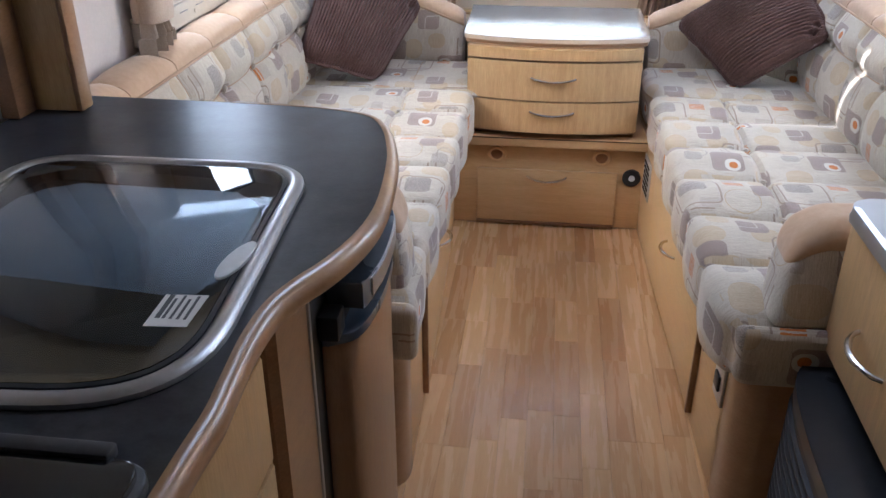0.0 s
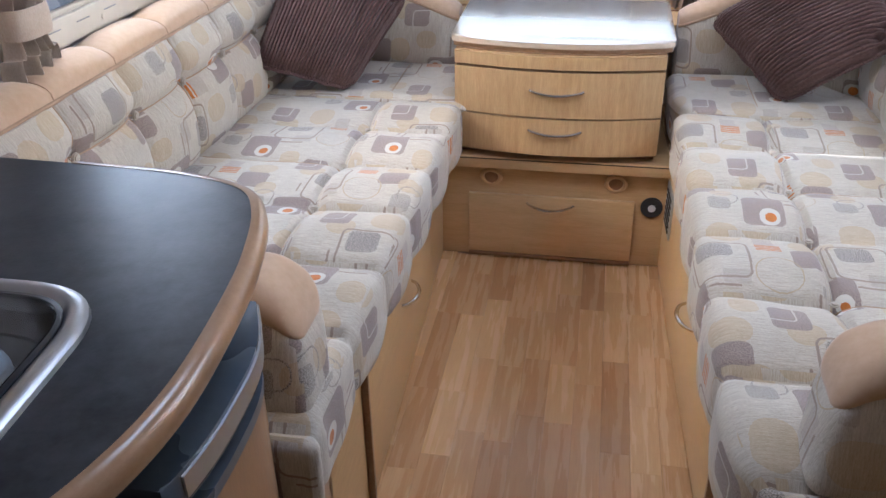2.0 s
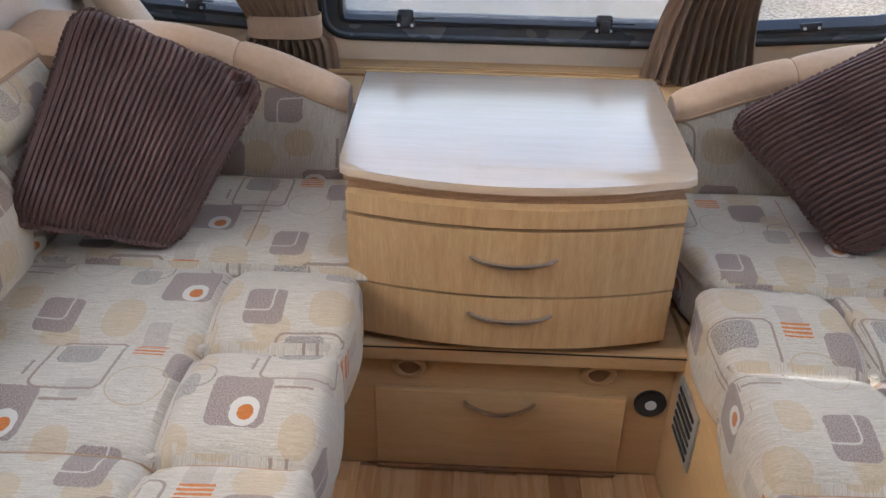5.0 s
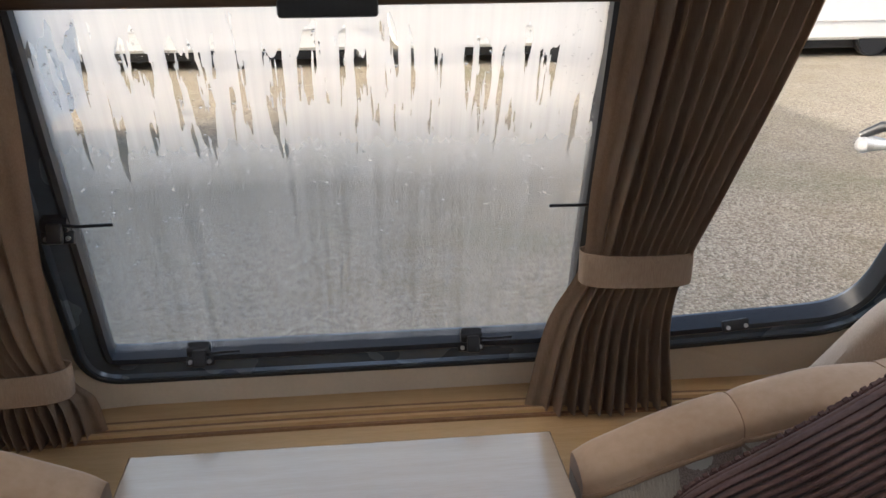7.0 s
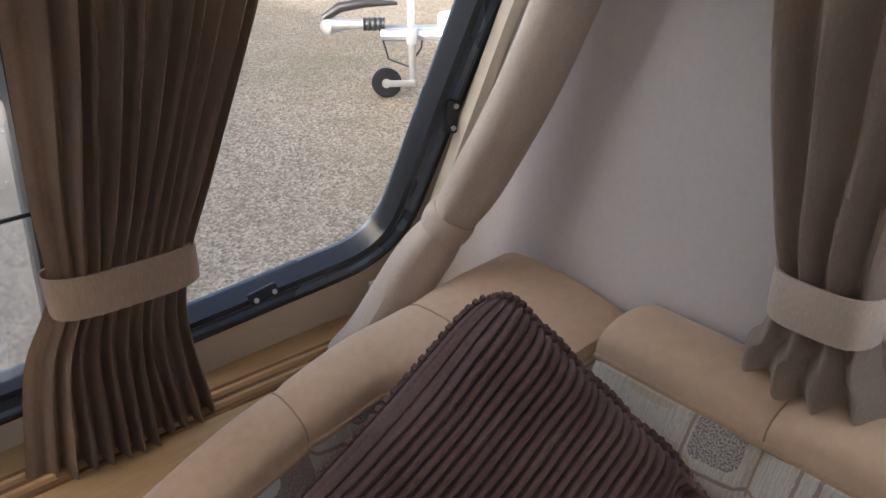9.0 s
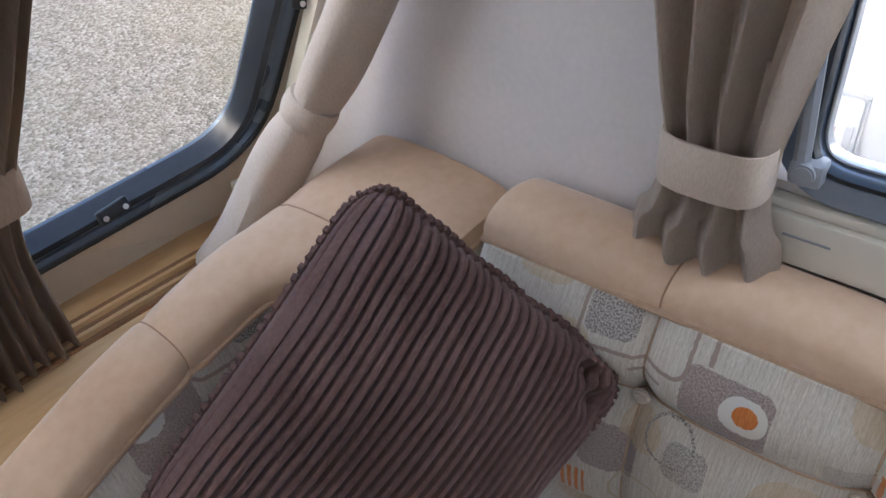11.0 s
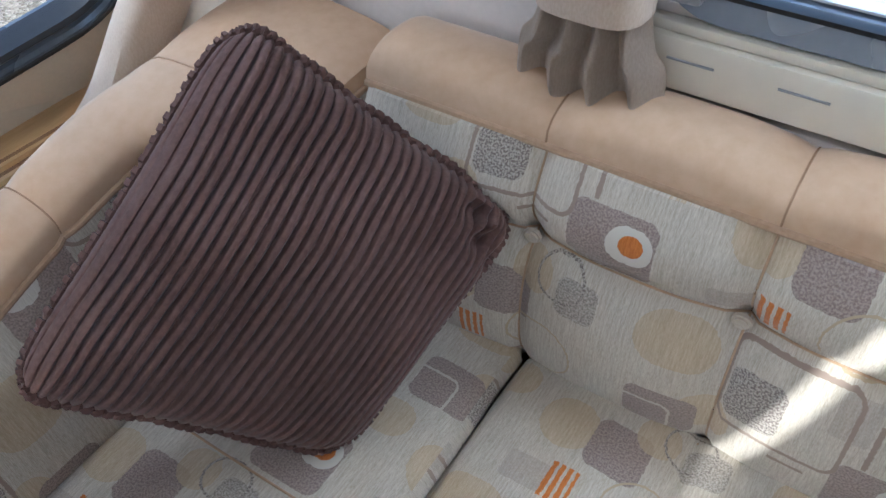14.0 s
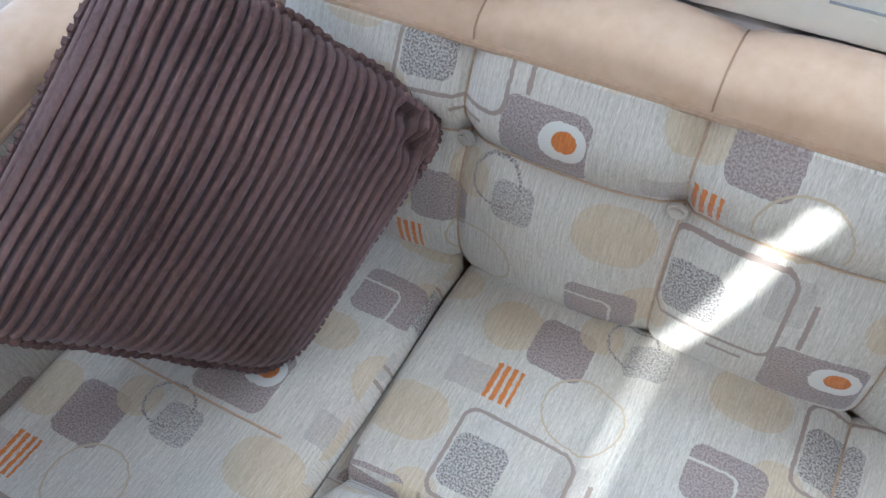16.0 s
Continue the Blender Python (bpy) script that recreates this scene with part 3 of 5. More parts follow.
front_window(1, CENTRE, [(-0.265, 0.765, 0.075), (0.238, 0.765, 0.075), (-0.432, 1.055, 0.09, 0), (0.455, 1.06, -0.11, 0)], M_WETPANE, "centre front window misted with condensation and drips")
front_window(2, SIDE, [(0.735, 0.803, 0.0, -6), (1.015, 1.075, 0.0, -80), (1.046, 1.37, 0.0, -80)], M_PANE, "clear front quarter window in a dark rubber frame", 0.014)
front_window(3, SIDE_L, [(-0.785, 0.812, 0.05, 6), (-1.015, 1.075, 0.0, 80)], M_WETPANE, "misted front quarter window in a dark rubber frame", 0.014)
blind = thing("roller_blind", (0, front_y(0, 1.44), 1.41), "dark brown roller blind with a black pull tab", "blind")
at_blind = Matrix.Translation((0, front_y(0, 1.44), 1.41))
part("cassette", moved(box(-0.47, 0.47, -0.05, 0.0, 0.03, 0.10, 0.012), at_blind), M_DARKW, blind)
part("pull_bar", moved(box(-0.455, 0.455, -0.040, -0.012, 0.0, 0.029, 0.005), at_blind), M_DARKW, blind)
part("pull_tab", moved(box(-0.055, 0.075, -0.052, -0.030, -0.014, 0.010, 0.005), at_blind), M_BPLA, blind, "black pull tab")


# rain and condensation beads on the centre pane
def beads():
    rnd = random.Random(9)
    bm = bmesh.new()
    for _ in range(1000):
        x, z = rnd.uniform(-0.40, 0.40), 0.80 + 0.60 * rnd.random() ** 0.8
        r = rnd.choice((0.0011, 0.0014, 0.0018, 0.0022, 0.0028))
        m = Matrix.Translation((x, front_y(x, z) + 0.0025, z)) @ Matrix.Diagonal((r * 1.1, r * 0.7, r * rnd.uniform(0.9, 1.3), 1))
        bmesh.ops.create_icosphere(bm, subdivisions=1, radius=1.0, matrix=m)
    return bm


tagged(part("water_drops", beads(), M_DROP), "beads of water on the centre front window", "water drops", kind="stuff")

# front shelf
def front_shelf():
    out = [(-1.05, 3.60), (1.05, 3.60)] + [(x, front_y(x, SHELF_Z) - 0.002) for x in [1.05 - 2.1 * i / 20 for i in range(21)]]
    return prism(out, SHELF_Z - 0.022, SHELF_Z, 0.002)


shelf = tagged(part("front_shelf", front_shelf(), M_OAKX), "oak laminate shelf under the front windows", "shelf", kind="structure")
for k, (dy, mat_, h) in enumerate(((3.792, M_EDGE, 0.005), (3.806, M_OAKX, 0.009), (3.820, M_EDGE, 0.005), (3.834, M_OAKX, 0.009), (3.848, M_EDGE, 0.005))):
    part("bead", loft([[(x, dy - 0.03 * x * x + a, SHELF_Z + b) for a, b in ((-0.005, -0.001), (-0.004, h), (0.004, h), (0.005, -0.001))] for x in [-0.95 + 1.9 * i / 16 for i in range(17)]]), mat_, shelf)


# ---- side windows ----
def side_window(number, s):
    y0, y1, z0, z1 = WIN
    w = thing(f"window_{number}", (s * 1.06, (y0 + y1) / 2, z0), "side window with a grey frame and cream blind rail", "window", kind="structure")
    loop = rounded_polygon([(y0 + 0.01, z0 + 0.005), (y1 - 0.01, z0 + 0.005), (y1 - 0.01, z1), (y0 + 0.01, z1)], 0.07)

    def ring(profile):
        rings = [[(s * (1.06 - st), y, z) for y, z in offset_loop(loop, ins)] for ins, st in profile + profile[:1]]
        bm = loft(rings, True, False)
        bmesh.ops.remove_doubles(bm, verts=bm.verts, dist=1e-6)
        return bm
    part("window_frame", ring([(-0.012, 0.0), (-0.012, 0.012), (0.018, 0.014), (0.024, 0.006), (0.027, -0.03), (-0.012, -0.03)]), M_FRAMES, w, "grey window frame")
    part("rubber_seal", ring([(0.016, 0.010), (0.019, 0.016), (0.024, 0.016), (0.027, 0.008), (0.026, 0.002), (0.018, 0.002)]), M_BLACK, w, "black rubber seal")
    part("inner_frame", ring([(0.0275, -0.010), (0.029, -0.006), (0.031, -0.007), (0.032, -0.02), (0.029, -0.03)]), M_SILV, w)
    bm = bmesh.new()
    lp = offset_loop(loop, 0.03)
    bm = loft([[(s * x, y, z) for y, z in lp] for x in (1.075, 1.079)])
    p = part("pane", bm, M_PANE, w, "clear pane")
    p.visible_shadow = False
    # cream blind rail below the glass, with slots
    rail = part("blind_rail", join(box(min(s * 1.06, s * 1.035), max(s * 1.06, s * 1.035), y0 - 0.04, y1 + 0.05, 0.900, 0.962, 0.006),
                                   box(min(s * 1.06, s * 1.042), max(s * 1.06, s * 1.042), y0 - 0.04, y1 + 0.05, 0.962, 0.975, 0.004)), M_CREAM, w, "cream plastic blind rail")
    for k in range(7):
        yy = y1 - 0.03 - k * 0.115
        # a flat grey strip gives the slot's shade by colour
        part("slot_shade", box(s * 1.0338 - 0.0012, s * 1.0338 + 0.0012, yy - 0.05, yy, 0.9380, 0.9398, 0), M_GREY, rail)
    for k in range(3):
        part("cap", disc((s * 1.0345, y1 - 0.30 - k * 0.25, 0.925), (s, 0, 0), 0.007, 0.004, 16, 0.001), M_CREAM, rail)
    # folding window stay
    part("window_stay", join(box(min(s * 1.03, s * 1.06), max(s * 1.03, s * 1.06), y1 - 0.055, y1 - 0.02, 1.0, 1.028, 0.006), disc((s * 1.03, y1 - 0.037, 1.016), (s, 0, 0), 0.012, 0.012, 16, 0.002),
                             tube([(s * 1.04, y1 - 0.03, 1.02), (s * 1.035, y1 - 0.022, 1.14), (s * 1.035, y1 - 0.02, 1.3)], 0.009, 8)), M_GREY, w, "grey plastic window stay")


side_window(4, -1)
side_window(5, 1)
for s in (-1, 1):
    tagged(part("cable_trunking", box(min(s * 1.048, s * 1.06), max(s * 1.048, s * 1.06), 2.0, 3.05, 0.868, 0.888, 0.003), M_WALL), "pale wall trim strip under the blind rail", "trim", kind="structure")


# ---- curtains ----
def pleated(name, rows, folds, depth, material, label, tie=None, group="curtains", thick=0.002, seed=0, flat=""):
    """A gathered curtain: rows of (left point, right point, fold depth) from the top down, skinned with folds."""
    rnd = random.Random(seed)
    ph = [rnd.uniform(-0.5, 0.5) for _ in range(folds * 2 + 2)]
    dens = smooth_curve([(*a, *b, d) for a, b, d in rows], 7)
    nu = folds * 12
    rings = []
    for r, q in enumerate(dens):
        a, b, d = Vector(q[0:3]), Vector(q[3:6]), q[6]
        out = Vector((-(b - a).y, (b - a).x, 0)).normalized()
        line = []
        for i in range(nu + 1):
            t = i / nu
            f = int(t * folds)
            e = t if flat == "a" else 1 - t
            k = min(1.0, max(0.0, (e - 0.10) / 0.06)) if flat else 1.0
            amp = d * (1 + 0.35 * ph[min(f, folds)]) * (0.12 + 0.88 * k)
            wob = 0.12 * math.sin(r * 0.35 + ph[min(f, folds)] * 6)
            line.append(a.lerp(b, t) - out * (amp * (0.5 - 0.5 * math.cos(math.tau * (t * folds + wob * min(1, 4 * t * (1 - t))))) + 0.6 * d * (4 * t * (1 - t))))
        rings.append(line)
    bm = loft(rings, False, False)
    bmesh.ops.solidify(bm, geom=bm.faces[:], thickness=thick)
    c = thing(name, rows[-1][0], label, "curtain", group)
    part("drape", bm, material, c)
    if tie:
        a, b, h, d = Vector(tie[0]), Vector(tie[1]), tie[2], tie[3]
        out = Vector((-(b - a).y, (b - a).x, 0)).normalized()
        rings = []
        for i in range(33):
            an = math.tau * i / 32
            ca, sa = math.cos(an), math.sin(an)
            p = (a + b) / 2 - (b - a) * 0.5 * (abs(ca) ** 0.6) * (1 if ca > 0 else -1)
            p = p - out * d * (abs(sa) ** 0.7) * (1 if sa > 0 else -0.6)
            rings.append([p + Vector((0, 0, z)) - out * o * (1 if sa > 0 else -1) for z, o in ((-h / 2, 0), (-h / 4, 0.003), (h / 4, 0.003), (h / 2, 0), (h / 2, -0.004), (-h / 2, -0.004))])
        part("tieback", loft(rings, True, False), material, c, "fabric tieback band")
    return c


def on_front(x, z, off):
    return (x, front_y(x, z) - off, z)


for s, ztie, seed in ((1, 0.985, 1), (-1, 0.785, 2)):
    xi, xo = (0.395, 0.582) if s > 0 else (0.465, 0.648)
    rows = [((s * 0.385, on_front(0, 1.62, 0)[1] - 0.075, 1.62), (s * (0.66 if s > 0 else 0.88), front_y(0.66, 1.62) - 0.075, 1.62), 0.042),
            ((s * 0.385, front_y(0.4, 1.38) - 0.085, 1.38), (s * (0.635 if s > 0 else 0.80), front_y(0.66, 1.38) - 0.085, 1.38), 0.042),
            ((s * (xi - 0.003), front_y(0.4, ztie + 0.15) - 0.085, ztie + 0.15), (s * (xo + (0.015 if s > 0 else 0.038)), front_y(0.6, ztie + 0.15) - 0.085, ztie + 0.15), 0.034),
            ((s * (xi + 0.004), front_y(0.4, ztie) - 0.085, ztie), (s * (xo - 0.004), front_y(0.6, ztie) - 0.085, ztie), 0.016),
            ((s * (xi - 0.03), front_y(0.4, 0.76) - 0.095, (ztie + SHELF_Z) / 2 + 0.02), (s * (xo + 0.008), front_y(0.6, 0.76) - 0.095, (ztie + SHELF_Z) / 2 + 0.02), 0.028),
            ((s * (xi - (0.062 if s > 0 else 0.035)), front_y(0.4, SHELF_Z) - 0.115, SHELF_Z + 0.004), (s * (xo + (0.035 if s > 0 else 0.0)), front_y(0.6, SHELF_Z) - 0.11, SHELF_Z + 0.004), 0.034)]
    if s < 0:
        rows = [(b, a, d) for a, b, d in rows]
    a, b = rows[3][0], rows[3][1]
    pleated("curtain", rows, 12, 0.03, M_CURT, "brown pleated curtain tied back between the front windows", (Vector(a) + Vector((-0.003, -0.002, 0)), Vector(b) + Vector((0.003, -0.002, 0)), 0.055, 0.040), "front window curtains", seed=seed, flat="a" if s > 0 else "b")

# slim rolled curtains in the front corners
for s in (1, -1):
    c = thing("corner_curtain", (s * 0.86, 3.74, SHELF_Z), "slim beige curtain rolled and tied in the front corner", "curtain", "corner curtains")
    path = smooth_curve([(s * 1.010, 3.30, 1.60), (s * 1.006, 3.405, 1.38), (s * 0.992, 3.505, 1.16), (s * 0.955, 3.595, 0.975), (s * 0.910, 3.655, 0.86), (s * 0.862, 3.705, 0.735), (s * 0.835, 3.735, 0.675)], 8)
    radii = [0.041 - 0.008 * groove(i / 48 - 0.54, 0.05) + 0.020 * max(0.0, i / 48 - 0.56) for i in range(len(path))]
    roll = tube(path, radii, 28)
    mids = [Vector(p) for p in path]
    for v in roll.verts:
        m = min(mids, key=lambda p: (p - v.co).length)
        d = v.co - m
        an = math.atan2(d.z + d.y, d.x)
        v.co = m + d * (1 + 0.07 * math.sin(3 * an + 5 * m.z) + 0.06 * max(0.0, math.sin(an * 2 + 1.0)) ** 6)
    part("drape", roll, M_CURT2, c)
    band = mids[25:28]
    part("tieback", tube([band[0].lerp(band[2], k / 6) for k in range(7)], [0.0375 + 0.003 * math.sin(math.pi * k / 6) for k in range(7)], 24), M_CURT2, c, "narrow fabric tie with a cord edge")
    tr = thing("blind_track", (s * 0.955, 3.77, 0.70), "cream blind side track beside the quarter window", "blind track", "blind tracks")
    tp = [(s * (1.02 + 0.06 * (z - 0.8)), front_y(1.02, z) - 0.03, z) for z in (0.73, 1.0, 1.3, 1.6)]
    part("channel", loft([[Vector(p) + Vector(o) for o in ((-0.012, 0, 0), (-0.012, -0.022, 0), (0.012, -0.022, 0), (0.012, 0, 0))] for p in tp]), M_CREAM, tr)
    part("end_stop", box(min(s * 0.93, s * 0.975), max(s * 0.93, s * 0.975), 3.795, 3.815, 0.745, 0.760, 0.003), M_CREAM, tr)


def side_curtain(s, yc, seed, zb, zt):
    x = s * 1.012
    f = 1 if s > 0 else -1
    rows = []
    for z, h, d in ((1.62, 0.12, 0.052), (1.30, 0.105, 0.050), (zt + 0.10, 0.075, 0.038), (zt, 0.060, 0.020), (zt - 0.06, 0.068, 0.026), (zb + 0.05, 0.084, 0.027), (zb, 0.088, 0.026)):
        rows.append(((x, yc - f * h, z), (x, yc + f * h, z), d))
    rows = [(b, a, d) for a, b, d in rows]
    pleated("side_curtain", rows, 4, 0.02, M_CURT2, "beige linen curtain gathered with a tieback beside the side window", ((x, yc + f * 0.058, zt), (x, yc - f * 0.060, zt), 0.058, 0.048), "side window curtains", seed=seed)


side_curtain(1, 3.065, 5, 0.885, 1.02)
side_curtain(-1, 2.14, 6, 0.885, 1.0)
side_curtain(-1, 3.02, 7, 0.89, 1.02)


# ---- benches and upholstery ----
SEAMS = [3.072 - 0.247 * k for k in range(7)]


def bench(s, face, near):
    """A storage bench: oak front, drop door with handle, rounded end post."""
    b = thing("bench", (face, 2.4, 0), "oak laminate bench seat base with a storage door", "bench", "lounge benches")
    inner, outer = (face, 1.058) if s > 0 else (-1.058, face)
    part("body", box(inner, outer, near + 0.09, 3.52, 0.0, 0.392, 0.002), M_OAKY, b)
    d0, d1 = 1.955, 2.78
    dx = face - s * 0.012
    door = part("door", box(min(face, dx), max(face, dx), d0, d1, 0.035, 0.375, 0.003), M_OAKY, b, "oak laminate storage door")
    part("edge_strip", box(min(face, face - s * 0.016), max(face, face - s * 0.016), d0 - 0.012, d0 - 0.001, 0.03, 0.38, 0.002), M_EDGE, b, "dark brown door edge strip")
    bow_handle("handle", (dx, 2.325, 0.285), (dx, 2.46, 0.275), (-s * 0.03, 0, 0), 0.005, door)
    # rounded end post
    out = [(face, near + 0.11)]
    for k in range(9):
        an = math.pi / 2 * k / 8
        out.append((face + s * (0.07 - 0.07 * math.cos(an)), near + 0.07 - 0.07 * math.sin(an)))
    out += [(face + s * 0.5, near), (face + s * 0.5, near + 0.11)]
    if s < 0:
        out = out[::-1]
    part("end_post", prism(out, 0.0, 0.392), M_LIP, b, "rounded brown wooden end post")
    if s > 0:
        plate = part("socket_plate", box(face - 0.008, face, 1.70, 1.775, 0.235, 0.335, 0.003), M_SILV, b, "brushed metal socket plate")
        part("socket_insert", box(face - 0.014, face - 0.007, 1.718, 1.757, 0.265, 0.305, 0.004), M_BPLA, plate)
        part("switch_knob", join(disc((face - 0.006, 1.835, 0.305), (-1, 0, 0), 0.016, 0.012, 20, 0.003), disc((face - 0.018, 1.835, 0.305), (-1, 0, 0), 0.008, 0.016, 16, 0.002)), M_BPLA, b, "black round knob")
        vent = part("vent_plate", box(face - 0.006, face, 2.93, 3.06, 0.19, 0.33, 0.003), M_GALV, b, "small metal vent plate")
        for k in range(6):
            part("vent_slot_shade", box(face - 0.0085, face - 0.0055, 2.945, 3.045, 0.205 + k * 0.02, 0.213 + k * 0.02, 0), M_DARK, vent)
    for ob in list(b.children_recursive):
        for v in ob.data.vertices:
            if abs(v.co.x) < 0.9:
                v.co.x += 0.040 * (2.6 - v.co.y) + (-0.013 if s < 0 else -0.012)
    return b


def seat_push(front, back, s):
    seam_x = front + s * 0.235
    ys = [3.072 - 0.247 * k + 0.0 for k in range(-1, 8)]

    def push(p, n):
        d = 0.0
        g = 0.0
        for y in ys:
            g = max(g, groove(p.y - y, 0.013))
        rowx = groove(p.x - seam_x, 0.010)
        btn = max(groove(math.hypot(p.x - seam_x, p.y - y), 0.03) for y in ys)
        frontness = 1.0 if s * (p.x - seam_x) < 0 else 0.5
        if n.z > 0.2 or s * n.x < -0.2:
            cell = 0.5 + 0.5 * math.cos(math.tau * (p.y - 3.072) / 0.247 + math.pi)
            d += (0.020 * cell - 0.022 * g) * frontness * (1 - 0.55 * max(0.0, -s * n.x))
            if n.z > 0.2:
                d += -0.016 * rowx - 0.014 * btn + 0.006 * noise.noise((p.x * 9, p.y * 9, 3.1))
        return d
    return push


def seat_places(s, front, y0):
    """Texture places of a seat: its front strip and its back strip are cut apart along the long seam; the cloth runs over the front edge."""
    seam = front + s * 0.235
    if y0 > 3:
        strips = ((3.189, 0.644), (3.189, 0.644)) if s > 0 else ((3.212, -0.587), (3.212, -0.587))
    else:
        strips = ((2.395, 0.508), (3.089, 0.782)) if s > 0 else ((2.655, -0.397), (2.62, -0.745))

    def fn(c, n):
        du, dv = strips[0 if s * (c.x - seam) < 0 else 1]
        if abs(n.z) >= max(abs(n.x), abs(n.y)):
            return (c.y - du, c.x - dv)
        if abs(n.x) >= abs(n.y):
            return (c.y - du, c.x - dv - s * (0.53 - c.z))
        return (c.x - dv, c.z - 0.47)
    return fn


def seat_cushion(name, s, front, back, y0, y1, label):
    quilt = seat_push(front, back, s)
    push = quilt if y0 < 3 else (lambda p, n: 0.006 * noise.noise((p.x * 7, p.y * 7, 3.1)) + (0.008 if n.z > 0.2 else 0.0))
    x0, x1 = min(front, back), max(front, back)
    c = thing(name, ((x0 + x1) / 2, (y0 + y1) / 2, 0.393), label, "seat cushion", "lounge seat cushions")
    skin = pad(x0, x1, y0, y1, 0.393, 0.542, 0.032, 0.012, push)
    for v in skin.verts:
        near = max(0.0, 1 - (v.co.y - y0) / 0.16) ** 2
        depth = max(0.0, 1 - abs(v.co.x - front) / 0.30)
        v.co.x += depth * near * (0.045 if s > 0 else 0.030)
    ob = part("cover", skin, M_FAB, c)
    uv_map(ob, seat_places(s, front, y0))
    sx = front + s * 0.235
    for y in [3.072 - 0.247 * k for k in range(0, 8)]:
        if y0 + 0.05 < y < y1 - 0.05:
            pts = []
            for i in range(25):
                x = front + s * (0.03 + (abs(back - front) - 0.06) * i / 24)
                pts.append((x, y, 0.5425 + push(Vector((x, y, 0.542)), Vector((0, 0, 1)))))
            part("seam", tube(pts, 0.0016, 6), M_PIPE, c)
    line = []
    for i in range(90):
        y = y0 + 0.05 + (y1 - y0 - 0.10) * i / 89
        line.append((sx, y, 0.5425 + push(Vector((sx, y, 0.542)), Vector((0, 0, 1)))))
    part("long_seam", tube(line, 0.0016, 6), M_PIPE, c)
    for y in [3.072 - 0.247 * k for k in range(0, 8)]:
        if y0 + 0.05 < y < y1 - 0.05:
            part("button", moved(disc((sx, y, 0.533), (0, 0, 1), 0.009, 0.008, 14, 0.003), Matrix()), M_BUTTON, c)
    return c


def side_back(s, y0, y1):
    """A backrest along a side wall: buttoned fabric front, piping, soft tan top roll."""
    b = thing("side_cushion", (s * 0.98, (y0 + y1) / 2, 0.50), "patterned fabric backrest with a tan suede top roll", "backrest", "lounge backrests")
    n = round((y1 - y0) / 0.012)
    fab, sue = [], []
    prof = smooth_curve([(0.925, 0.500), (0.895, 0.555), (0.888, 0.63), (0.902, 0.735), (0.905, 0.79), (0.938, 0.852)], 7)
    for i in range(n + 1):
        y = y0 + (y1 - y0) * i / n
        end = min(1.0, (y - y0) / 0.03, (y1 - y) / 0.03)
        end = 1 - (1 - max(end, 0)) ** 2
        g = max(groove(y - q, 0.009) for q in SEAMS)
        gw = max(groove(y - q, 0.05) for q in SEAMS)
        ring_ = []
        for x, z in prof:
            h = groove(z - 0.738, 0.012) * (1 - 0.3 * gw)
            hb = groove(z - 0.738, 0.035) * gw
            x2 = x + 0.014 * g + 0.016 * h + 0.016 * hb + 0.018 * (1 - end) - 0.010 * (1 - gw) * (1 - groove(z - 0.738, 0.04))
            ring_.append((s * x2, y, z))
        fab.append(ring_ + [(s * 1.05, y, 0.852), (s * 1.05, y, 0.500)])
        puff = 0.010 * (1 - groove(y - min(SEAMS, key=lambda q: abs(q - y)), 0.045)) - 0.008 * g
        top = []
        for k in range(11):
            an = math.pi * (1 - k / 10)
            cx, rx, rz = 0.998, 0.060, 0.046
            top.append((s * (cx + rx * math.cos(an)), y, 0.853 + max(0.0, math.sin(an)) ** 0.7 * (rz + puff - 0.015 * (1 - end))))
        sue.append(top)
    ob = part("fabric_front", loft(fab), M_FAB, b, "patterned woven fabric")
    uv_map(ob, lambda c, nn: (c.y - (2.95 if s > 0 else 2.735), c.z - (0.796 if s > 0 else 0.745)))
    part("suede_top", loft(sue), M_SUEDE, b, "tan suede top roll")
    part("piping", tube([(s * 0.938, y0 + (y1 - y0) * i / 60, 0.853) for i in range(61)], 0.0048, 8), M_PIPE, b, "beige piping")
    for q in SEAMS:
        if y0 + 0.04 < q < y1 - 0.04:
            i = round((q - y0) / (y1 - y0) * n)
            part("stitch_seam", tube([(p[0], p[1], p[2] + 0.0006) for p in sue[i]], 0.0012, 6), M_STITCH, b)
            part("stitch_seam", tube([(p[0] - s * 0.0006, p[1], p[2]) for p in fab[i][:-2]], 0.0016, 6), M_PIPE, b)
    j = min(range(len(prof)), key=lambda k: abs(prof[k][1] - 0.738))
    part("long_seam", tube([(r[j][0] - s * 0.0006, r[j][1], r[j][2]) for r in fab[2:-2]], 0.0018, 6), M_PIPE, b)
    for q in SEAMS:
        if y0 + 0.04 < q < y1 - 0.04:
            part("button", disc((s * 0.918, q, 0.738), (s, 0, 0.15), 0.011, 0.010, 16, 0.003), M_BUTTON, b)
    return b


